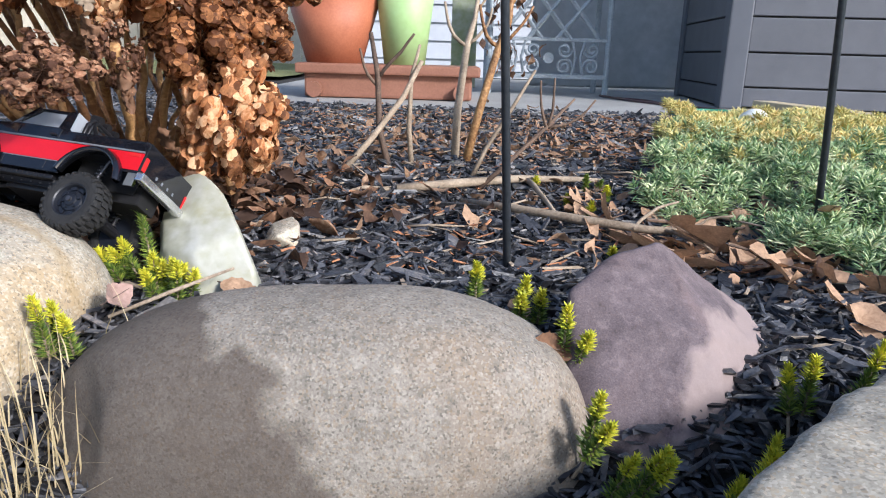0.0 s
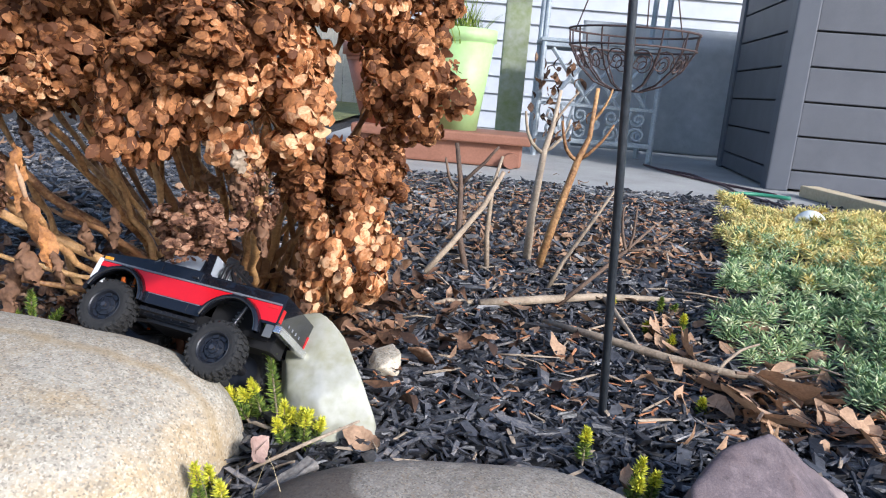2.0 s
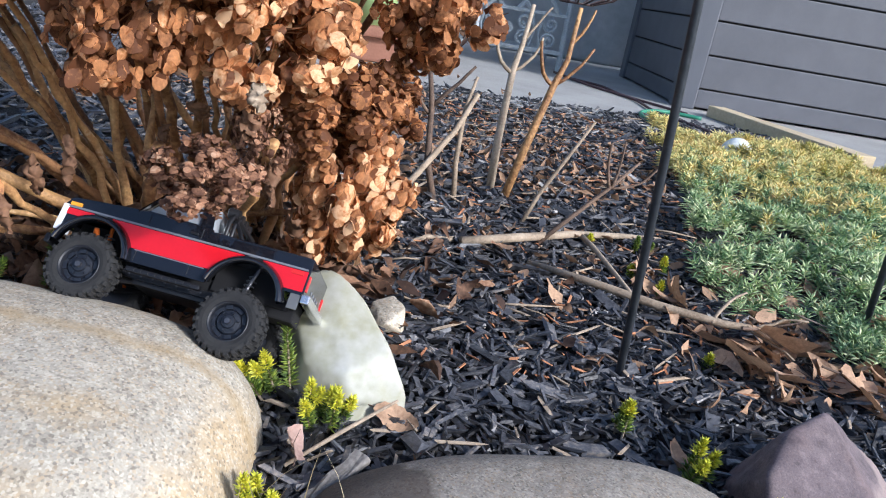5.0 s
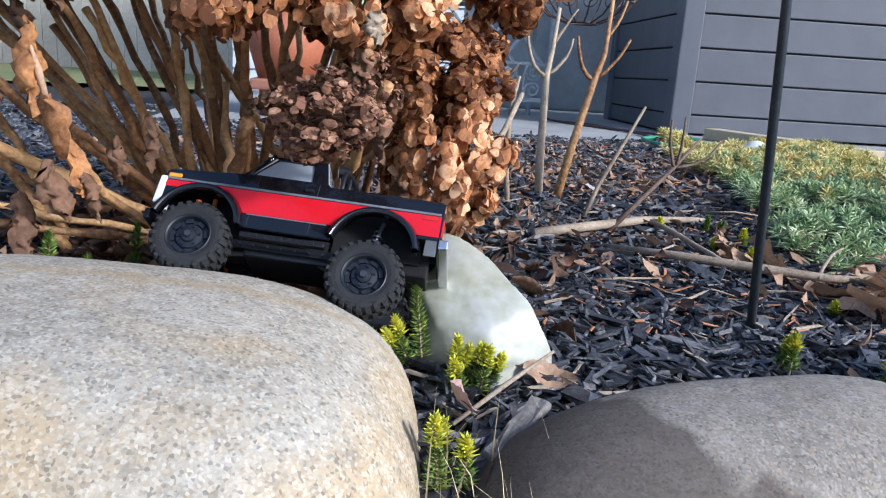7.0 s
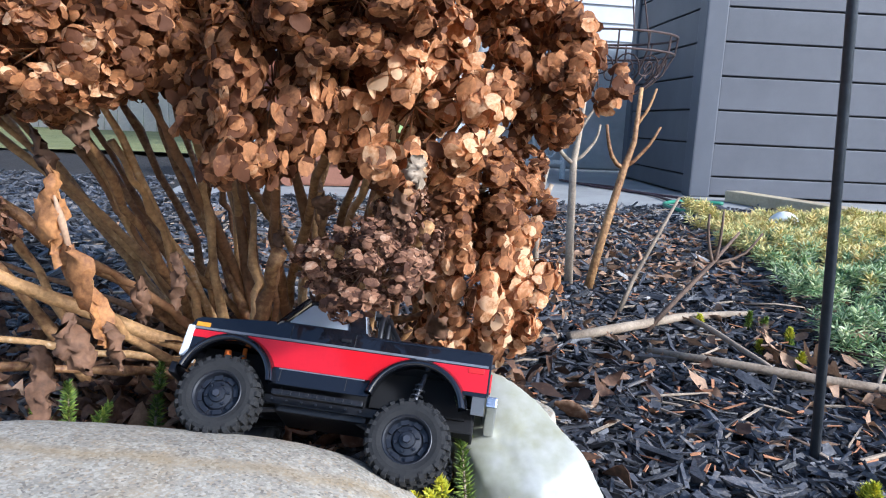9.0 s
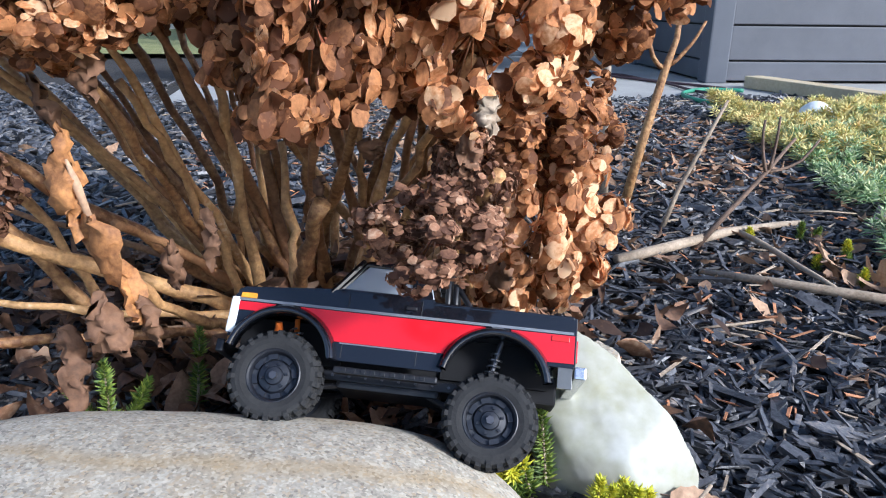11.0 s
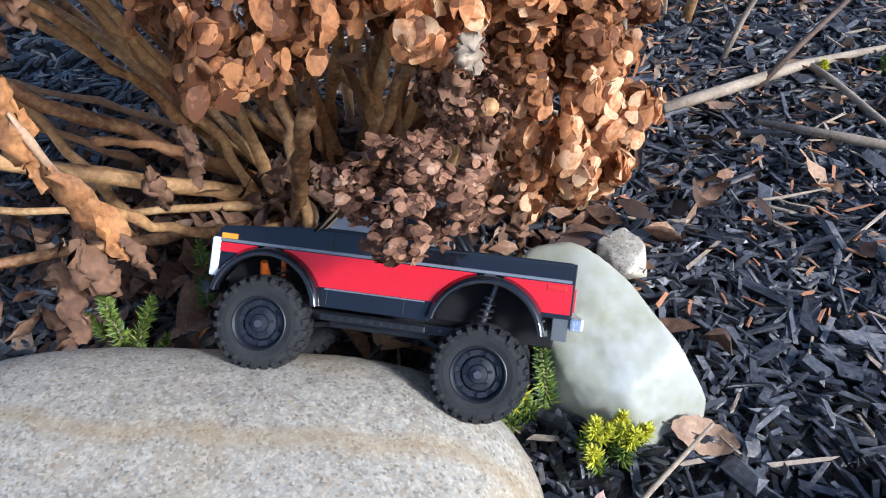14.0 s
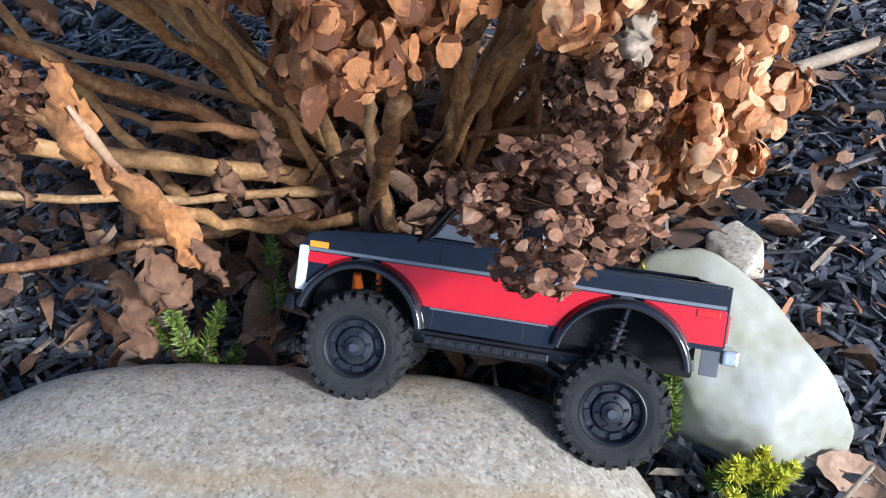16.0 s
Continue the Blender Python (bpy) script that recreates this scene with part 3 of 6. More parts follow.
tagged(scatter_boxes("bark_chunks", 420, (-0.8, 0.8), (0.5, 1.45), (0.025, 0.065), (0.008, 0.018), (0.003, 0.009), "mulch", (0.002, 0.014), 0.22), "larger flat pieces of black bark mulch", "mulch", kind="stuff")
tagged(scatter_boxes("cedar_bits", 1600, (-0.7, 0.75), (0.85, 2.7), (0.008, 0.028), (0.0015, 0.004), (0.001, 0.002), "cedar", (0.008, 0.018), 0.2), "rust-coloured dry cedar bits on the mulch", "debris", kind="stuff")


# ---- leaves ----
def leaf_arrays(n, length, width, curl, seed):
    """Curled pointed leaves: a 3 by 5 grid each, bent along and across."""
    r = np.random.default_rng(seed)
    u = np.linspace(0, 1, 5)
    w = np.array([0.12, 0.8, 1.0, 0.68, 0.04])
    L, W, C, D = r.uniform(*length, n), r.uniform(*width, n), r.normal(0, curl, n), r.normal(0.5, 0.5, n)
    v = np.zeros((n, 5, 3, 3))
    for i in range(5):
        for j in (-1, 0, 1):
            v[:, i, j + 1, 0] = L * (u[i] - 0.5)
            v[:, i, j + 1, 1] = W * 0.5 * w[i] * j * r.uniform(0.75, 1.2, n)
            v[:, i, j + 1, 2] = C * L * (u[i] - 0.5) ** 2 * 2 + D * W * 0.4 * abs(j) * w[i] + r.normal(0, 0.04, n) * L
    q = np.array([(i * 3 + j, i * 3 + j + 1, (i + 1) * 3 + j + 1, (i + 1) * 3 + j) for i in range(4) for j in range(2)])
    return v.reshape(n, 15, 3), q


def turned(v, yaw, pit, rol):
    c, s = np.cos(rol)[:, None], np.sin(rol)[:, None]
    v = np.stack([v[..., 0], v[..., 1] * c - v[..., 2] * s, v[..., 1] * s + v[..., 2] * c], -1)
    c, s = np.cos(pit)[:, None], np.sin(pit)[:, None]
    v = np.stack([v[..., 0] * c - v[..., 2] * s, v[..., 1], v[..., 0] * s + v[..., 2] * c], -1)
    c, s = np.cos(yaw)[:, None], np.sin(yaw)[:, None]
    return np.stack([v[..., 0] * c - v[..., 1] * s, v[..., 0] * s + v[..., 1] * c, v[..., 2]], -1)


def litter(name, n, centre, spread, length, width, material, label, seed, up=0.02, curl=0.5):
    r = np.random.default_rng(seed)
    v, q = leaf_arrays(n, length, width, curl, seed)
    v = turned(v, r.uniform(0, 6.283, n), r.normal(0, 0.4, n), r.normal(0, 0.5, n))
    x, y = r.normal(centre[0], spread[0], n), r.normal(centre[1], spread[1], n)
    v += np.stack([x, y, ground_z(x, y) + np.abs(r.normal(0.008, up, n))], 1)[:, None]
    f = (q[None] + 15 * np.arange(n)[:, None, None]).reshape(-1, 4)
    return tagged(raw(name, v.reshape(-1, 3), f, material, smooth=True), label, "leaf litter", kind="stuff")


litter("leaf_litter", 1900, (-0.46, 1.09), (0.18, 0.11), (0.018, 0.048), (0.010, 0.024), "dead_leaf", "crumpled brown dead leaves under the hydrangea", 5, 0.022)
litter("leaf_litter", 1500, (0.15, 1.90), (0.36, 0.42), (0.012, 0.044), (0.006, 0.020), "oak_leaf", "tan dead leaves scattered on the mulch", 6, 0.006)
litter("leaf_litter", 160, (0.52, 0.98), (0.14, 0.14), (0.03, 0.07), (0.015, 0.035), "oak_leaf", "tan dead leaves caught along the sedum", 7, 0.008)
litter("leaf_litter", 300, (-1.6, 1.6), (0.5, 0.5), (0.03, 0.07), (0.015, 0.04), "oak_leaf", "tan dead leaves on the far mulch", 8, 0.008)


# ---- hydrangea ----
def head_mesh(name, lobes, per_lobe, seed, sz=(0.0085, 0.0135)):
    """A dried mophead: lobes of florets whose papery sepals droop like shingles, with thin stalks inside."""
    r = np.random.default_rng(seed)
    V, Fc = [], []

    def unit(v):
        return v / (np.linalg.norm(v) + 1e-9)

    def sepal(p, u, nrm, ln, c, fold):
        w = np.cross(nrm, u)
        k0 = len(V)
        for q, wd in ((0.02, 0.10), (0.25, 0.48), (0.56, 0.66), (0.86, 0.54), (1.02, 0.20)):
            m = p + u * q * ln + nrm * (c * q * q * ln + r.normal(0, 0.035) * ln)
            e = fold * wd * ln
            V.extend([m - w * wd * ln * r.uniform(0.85, 1.1) + nrm * (e + r.normal(0, 0.035) * ln), m, m + w * wd * ln * r.uniform(0.85, 1.1) + nrm * (e + r.normal(0, 0.035) * ln)])
        for g in range(4):
            o = k0 + g * 3
            Fc.extend([(o, o + 1, o + 4, o + 3), (o + 1, o + 2, o + 5, o + 4)])

    for i in range(lobes):
        z = 1 - 2 * (i + 0.5) / lobes
        a0 = i * 2.39996 + r.normal(0, 0.35)
        h = math.sqrt(max(0.0, 1 - z * z))
        d = unit(np.array((h * math.cos(a0), h * math.sin(a0), z)) + r.normal(0, 0.12, 3))
        c = d * r.uniform(0.036, 0.056)
        R = r.uniform(0.018, 0.027)
        for k in range(per_lobe):
            e = unit(d * 0.55 + r.normal(0, 0.62, 3))
            p = c + e * R * r.uniform(0.72, 1.06)
            nrm = unit(e + np.array((0, 0, 0.35)) + r.normal(0, 0.30, 3))
            a = unit(np.cross(nrm, r.normal(0, 1, 3)))
            b = np.cross(nrm, a)
            s_, cup = r.uniform(*sz), r.uniform(-1.35, -0.25) if r.random() < 0.86 else r.uniform(-0.2, 0.8)
            for q in range(4):
                if r.random() < 0.14:
                    continue
                t = q * math.pi / 2 + r.normal(0, 0.2)
                sepal(p, a * math.cos(t) + b * math.sin(t), nrm, s_ * r.uniform(0.75, 1.2), cup + r.normal(0, 0.25), r.normal(-0.32, 0.32))
        # the lobe's stalk, a thin three-sided spike
        k0 = len(V)
        t1 = unit(np.cross(d, (0.31, 0.2, 0.9)))
        t2 = np.cross(d, t1)
        V.extend([t1 * 0.0012, (t2 * 0.8 - t1 * 0.6) * 0.0012, (-t2 * 0.8 - t1 * 0.6) * 0.0012, c])
        Fc.extend([(k0, k0 + 1, k0 + 3), (k0 + 1, k0 + 2, k0 + 3), (k0 + 2, k0, k0 + 3)])
    me = bpy.data.meshes.new(name)
    me.from_pydata([tuple(x) for x in V], [], Fc)
    me.polygons.foreach_set("use_smooth", [True] * len(me.polygons))
    return me


BASE = Vector((-0.44, 1.14, 0.05))
hyd = thing("hydrangea_bush", "dried hydrangea bush with brown mophead flowers on tan canes", "shrub", pose(*BASE))
heads = [head_mesh("flower_head", 26, 20, 20 + i, (0.0060, 0.0110)) for i in range(5)]
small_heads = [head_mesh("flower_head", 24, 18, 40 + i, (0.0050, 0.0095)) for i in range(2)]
for me in heads:
    me.materials.append(M["sepal"])
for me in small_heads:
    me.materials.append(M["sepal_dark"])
HEADS = [
    (-0.405, 0.835, 0.372, 1.05, 1.25), (-0.285, 0.885, 0.365, 1.15, 1.2), (-0.330, 0.885, 0.500, 1.25, 1.1), (-0.545, 0.905, 0.430, 1.2, 1.05), (-0.715, 1.010, 0.385, 1.1, 0.9),
    (-0.120, 1.020, 0.410, 1.2, 1.05), (-0.215, 1.010, 0.545, 1.3, 1.2), (-0.195, 0.975, 0.175, 1.05, 1.35), (-0.225, 0.960, 0.270, 1.0, 1.0), (-0.175, 1.00, 0.285, 0.9, 0.9), (-0.500, 0.985, 0.430, 1.15, 1.0),
    (-0.590, 0.870, 0.395, 1.0, 0.9), (-0.430, 0.960, 0.530, 1.3, 1.1), (-0.600, 0.980, 0.510, 1.3, 1.1), (-0.350, 1.060, 0.620, 1.3, 1.1), (-0.520, 1.080, 0.620, 1.3, 1.1),
    (-0.810, 1.090, 0.425, 1.2, 1.0), (-0.740, 1.130, 0.500, 1.3, 1.0), (-0.210, 1.160, 0.600, 1.2, 1.1), (-0.420, 1.200, 0.560, 1.4, 1.1), (-0.640, 0.860, 0.540, 1.1, 1.0),
    (-0.480, 0.820, 0.560, 1.2, 1.0), (-0.300, 0.980, 0.420, 1.1, 1.1), (-0.870, 1.250, 0.460, 1.2, 0.9), (-0.130, 1.10, 0.52, 1.1, 1.0), (-0.665, 1.09, 0.395, 1.1, 0.9), (-0.340, 0.80, 0.44, 0.9, 0.9), (-0.26, 0.86, 0.60, 1.1, 1.0),
]
for i, (x, y, z, s, sz) in enumerate(HEADS):
    h = new("flower_head", heads[i % 5])
    h.parent = hyd
    h.matrix_basis = Matrix.Translation(Vector((x, y, z)) - BASE) @ Euler((rng.normal(0, 0.3), rng.normal(0, 0.3), rng.uniform(0, 6.28))).to_matrix().to_4x4() @ Matrix.Diagonal((s * rng.uniform(0.88, 1.08), s * rng.uniform(0.88, 1.08), s * sz * 0.95, 1))
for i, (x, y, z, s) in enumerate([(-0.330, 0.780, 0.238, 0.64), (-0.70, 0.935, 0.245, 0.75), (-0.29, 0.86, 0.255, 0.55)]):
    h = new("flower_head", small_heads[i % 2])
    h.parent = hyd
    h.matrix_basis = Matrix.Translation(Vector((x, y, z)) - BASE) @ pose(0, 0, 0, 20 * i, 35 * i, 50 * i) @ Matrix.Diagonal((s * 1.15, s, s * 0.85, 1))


def cane(p0, p1, p2, r0, r1, material="cane", k=14):
    pts = [q - BASE for q in bez(p0, p1, p2, k, 0.0022)]
    rad = [0.93 * (r0 + (r1 - r0) * i / k) * rng.uniform(0.88, 1.10) + (0.0014 if i % 4 == 2 else 0) for i in range(k + 1)]
    return part("cane", tube(pts, rad, 8), material, hyd, smooth=True)


# a cane to every head, out of the crown
for i, (x, y, z, s, sz) in enumerate(HEADS):
    bx, by = -0.44 + rng.normal(0, 0.065) + 0.18 * (x + 0.44), 1.13 + rng.normal(0, 0.045)
    mx, my = bx * 0.55 + x * 0.45, by * 0.62 + y * 0.38
    cane((bx, by, float(ground_z(bx, by)) - 0.01), (mx, my, z * 0.55), (x, y, z - 0.02), rng.uniform(0.0050, 0.0078), 0.0032, "cane" if i % 3 else "cane_dark")
# low canes that lean out, and bare uprights
CANES = [
    ((-0.46, 1.08, 0.05), (-0.60, 1.00, 0.14), (-0.86, 0.86, 0.31), 0.0095, 0.0065), ((-0.47, 1.10, 0.05), (-0.62, 1.02, 0.20), (-0.84, 0.92, 0.40), 0.008, 0.005),
    ((-0.44, 1.05, 0.05), (-0.56, 0.96, 0.09), (-0.80, 0.89, 0.13), 0.006, 0.004), ((-0.48, 1.16, 0.05), (-0.62, 1.18, 0.22), (-0.86, 1.16, 0.40), 0.007, 0.004),
    ((-0.43, 1.03, 0.05), (-0.55, 0.93, 0.10), (-0.565, 0.86, 0.22), 0.0055, 0.0042), ((-0.40, 1.12, 0.05), (-0.42, 1.05, 0.2), (-0.425, 0.98, 0.34), 0.0085, 0.006),
    ((-0.36, 1.12, 0.05), (-0.30, 1.04, 0.2), (-0.26, 0.96, 0.34), 0.0065, 0.004), ((-0.40, 1.20, 0.05), (-0.36, 1.22, 0.3), (-0.34, 1.20, 0.5), 0.006, 0.004), ((-0.47, 1.18, 0.05), (-0.48, 1.18, 0.3), (-0.50, 1.16, 0.5), 0.006, 0.004),
    ((-0.35, 1.06, 0.05), (-0.32, 0.96, 0.12), (-0.275, 0.83, 0.265), 0.0065, 0.005), ((-0.45, 1.02, 0.05), (-0.43, 0.98, 0.12), (-0.405, 0.93, 0.22), 0.008, 0.0075),
    ((-0.52, 1.2, 0.05), (-0.70, 1.25, 0.12), (-0.95, 1.28, 0.18), 0.0055, 0.003), ((-0.45, 1.06, 0.06), (-0.65, 0.99, 0.10), (-0.88, 0.99, 0.16), 0.005, 0.003), ((-0.42, 1.1, 0.05), (-0.55, 1.1, 0.3), (-0.60, 1.1, 0.5), 0.006, 0.004),
]
for i, c in enumerate(CANES):
    cane(*c, "cane" if i != 11 else "cane_dark")
for i in range(22):
    bx, by = -0.43 + rng.normal(0, 0.09), 1.15 + rng.normal(0, 0.06)
    dx = min(0.10, max(-0.3, (bx + 0.43) * 2.0 + rng.normal(0, 0.08)))
    zt = rng.uniform(0.18, 0.48)
    cane((bx, by, 0.04), (bx + dx * 0.4, by - 0.02, zt * 0.6), (bx + dx, by + rng.normal(-0.05, 0.06), zt), rng.uniform(0.0045, 0.0078), 0.0036, "cane" if i % 3 else "cane_dark")
# hanging withered leaves and a budded tip
def withered(x, y, z, L, W, material, seed):
    r = np.random.default_rng(seed)
    V, Fc = [], []
    ph = r.uniform(0, 6.28)
    o = Vector((seed * 1.7, 0, 0))
    for i in range(17):
        u = i / 16
        w = W * math.sin(math.pi * (0.08 + 0.88 * u)) ** 0.8
        for j in range(9):
            t = (j / 8 - 0.5) * 2
            ang = t * 1.5 + 0.8 * math.sin(3 * u + ph)
            p = Vector((math.sin(ang) * w * 0.5, (1 - math.cos(ang)) * w * 0.5 + 0.25 * L * (u - 0.3) ** 2, -u * L))
            k = noise.noise_vector(p * 70 + o) * 0.006 + noise.noise_vector(p * 230 + o) * 0.006
            V.append(p + k)
    for i in range(16):
        for j in range(8):
            Fc.append((i * 9 + j, i * 9 + j + 1, i * 9 + j + 10, i * 9 + j + 9))
    a = r.uniform(-1.2, 1.2)
    m = Matrix.Rotation(a, 3, "Z") @ Matrix.Rotation(r.normal(0, 0.25), 3, "X")
    at = Vector((x, y, z)) - BASE
    return raw("withered_leaf", [tuple(m @ v + at) for v in V], Fc, material, hyd, True)


for i, (x, y, z, L, W, mt) in enumerate([(-0.572, 0.845, 0.240, 0.105, 0.045, "rust_leaf"), (-0.578, 0.85, 0.300, 0.085, 0.036, "rust_leaf"), (-0.288, 0.800, 0.325, 0.05, 0.035, "pale_leaf"), (-0.566, 0.842, 0.185, 0.075, 0.05, "dead_leaf"), (-0.60, 0.86, 0.15, 0.09, 0.04, "dead_leaf"), (-0.53, 0.90, 0.20, 0.08, 0.03, "dead_leaf"), (-0.50, 0.93, 0.22, 0.08, 0.03, "dead_leaf"), (-0.28, 0.85, 0.24, 0.07, 0.04, "dead_leaf"),
                                          (-0.33, 0.93, 0.17, 0.08, 0.04, "dead_leaf"), (-0.25, 0.88, 0.17, 0.07, 0.04, "dead_leaf"), (-0.56, 0.88, 0.36, 0.07, 0.04, "dead_leaf"), (-0.46, 0.90, 0.33, 0.06, 0.03, "dead_leaf"), (-0.62, 0.92, 0.33, 0.07, 0.04, "dead_leaf"), (-0.66, 0.90, 0.23, 0.07, 0.03, "dead_leaf"),
                                          (-0.30, 0.82, 0.29, 0.05, 0.03, "dead_leaf"), (-0.545, 0.86, 0.17, 0.07, 0.03, "dead_leaf"), (-0.40, 0.95, 0.24, 0.06, 0.03, "dead_leaf"), (-0.36, 0.90, 0.28, 0.05, 0.03, "dead_leaf"), (-0.23, 0.93, 0.12, 0.06, 0.04, "dead_leaf"), (-0.70, 0.92, 0.28, 0.06, 0.03, "dead_leaf"), (-0.78, 0.93, 0.30, 0.07, 0.04, "dead_leaf")]):
    withered(x, y, z, L * (0.5 if mt == "pale_leaf" else 0.90 if mt == "rust_leaf" else 0.72), W * (0.60 if mt == "rust_leaf" else 0.52), mt, 60 + i)
part("bud", tube([Vector(p) - BASE for p in ((-0.565, 0.86, 0.215), (-0.570, 0.852, 0.24), (-0.573, 0.848, 0.262), (-0.576, 0.845, 0.280))], [0.0032, 0.0028, 0.0034, 0.001], 8), "oak_leaf", hyd, "reddish bud at a cane's tip", True)


# ---- sedum ----
def needles(bm_v, bm_f, p, axis, h, n, ln, wd, r, start=0.1, up=0.15):
    """Whorled needle leaves round a short stem; three-sided spikes."""
    axis = axis / np.linalg.norm(axis)
    a = np.cross(axis, (0.3, 0.9, 0.1))
    a /= np.linalg.norm(a)
    b = np.cross(axis, a)
    for k in range(n):
        f = start + (1 - start) * (k + 0.5) / n
        t = k * 2.4 + r.normal(0, 0.2)
        out = a * math.cos(t) + b * math.sin(t)
        rise = up + 1.1 * f * f + r.normal(0, 0.12)
        d = out + axis * rise
        d /= np.linalg.norm(d)
        side = np.cross(d, axis)
        side /= np.linalg.norm(side) + 1e-9
        nn = np.cross(side, d)
        l_, w_ = ln * r.uniform(0.8, 1.2) * (1 - 0.35 * f), wd * r.uniform(0.8, 1.2)
        o = p + axis * h * f
        m = o + d * l_ * 0.45
        i = len(bm_v)
        bm_v += [o, m - side * w_, m + side * w_, m + nn * w_ * 0.9, o + d * l_]
        bm_f += [(i, i + 3, i + 1), (i, i + 2, i + 3), (i + 1, i + 3, i + 4), (i + 3, i + 2, i + 4), (i, i + 1, i + 4, i + 2)]


def sedum_mat(name, n, region, material, seed, label, big=1.0):
    r = np.random.default_rng(seed)
    V, Fc = [], []
    made = 0
    while made < n:
        x, y = region(r)
        if x is None:
            continue
        made += 1
        hump = 0.024 + 0.050 * noise.noise(Vector((x * 6, y * 6, 0))) + 0.030 * noise.noise(Vector((x * 17, y * 17, 5)))
        z = float(ground_z(x, y)) + max(0.0, hump) + r.uniform(-0.006, 0.006)
        ax = np.array((r.normal(0, 0.35), r.normal(0, 0.35), 1.0))
        needles(V, Fc, np.array((x, y, z)), ax, 0.024 * big, 22, 0.025 * big, 0.0019 * big, r, 0.1, 0.05)
    return tagged(raw(name, [tuple(v) for v in V], Fc, material), label, "ground cover", kind="stuff")


def left_edge(y):
    return 0.40 + 0.36 * (y - 1.2) if y > 1.2 else 0.40 + 0.62 * (1.2 - y)


def green_region(r):
    y = r.uniform(0.62, 2.15)
    x = r.uniform(0.3, 1.9)
    e = left_edge(y) + 0.05 * noise.noise(Vector((x * 8, y * 8, 4))) + 0.10 * noise.noise(Vector((3, y * 3.5, 4)))
    if noise.noise(Vector((x * 11, y * 11, 9))) < -0.28:
        return None, None
    if x < e or y > 1.35 + 0.85 * r.random() + 0.2 * noise.noise(Vector((x * 3, y * 3, 7))):
        return None, None
    return x, y


def far_region(r):
    y = r.uniform(1.3, 2.5)
    x = r.uniform(0.45, 2.1)
    if noise.noise(Vector((x * 11, y * 11, 9))) < -0.3 or x < left_edge(y) + 0.10 * noise.noise(Vector((3, y * 3.5, 4))) + 0.06 * noise.noise(Vector((x * 8, y * 8, 4))) or y < 1.3 + 0.8 * r.random() + 0.2 * noise.noise(Vector((x * 3, y * 3, 7))) or y > 2.78 - 0.164 * (x + 0.2) - 0.12:
        return None, None
    return x, y


sedum_mat("sedum_mat", 4000, green_region, "sedum", 3, "low mat of green needle-leaved sedum")
sedum_mat("sedum_mat", 2300, far_region, "sedum_far", 4, "yellow and orange tinged sedum mat", 1.15)


def sprig(name, x, y, z, h, n_stems, lean, tip, seed, label, ln=0.0135):
    r = np.random.default_rng(seed)
    t = thing(name, label, "plant", pose(x, y, z), "stonecrop sprigs")
    for s in range(n_stems):
        a = r.uniform(0, 6.28)
        off = np.array((math.cos(a), math.sin(a), 0)) * (0.010 * (s > 0) + 0.006 * r.random() * s)
        hh = h * r.uniform(0.65, 1.0) if s else h
        ax = np.array((lean[0] + r.normal(0, 0.25) * (s > 0), lean[1] + r.normal(0, 0.25) * (s > 0), 1.0))
        ax /= np.linalg.norm(ax)
        part("stem", tube([Vector(off - ax * 0.02), Vector(off + ax * hh * 0.5), Vector(off + ax * hh)], [0.0016, 0.0014, 0.0008], 5), "twig", t)
        V, Fc = [], []
        needles(V, Fc, off, ax, hh * 0.78, int(40 + hh * 1500), ln, 0.0013, r, 0.10, 0.45)
        raw("needles", [tuple(v) for v in V], Fc, "stonecrop", t)
        V, Fc = [], []
        needles(V, Fc, off + ax * hh * 0.72, ax, hh * 0.30 + 0.005, 85, ln * 0.80, 0.0014, r, 0.0, 0.5)
        tagged(raw("tip", [tuple(v) for v in V], Fc, tip, t), "bright yellow growing tip" if tip == "stonecrop_tip" else "")
    return t


Y, O = "stonecrop_tip", "stonecrop"
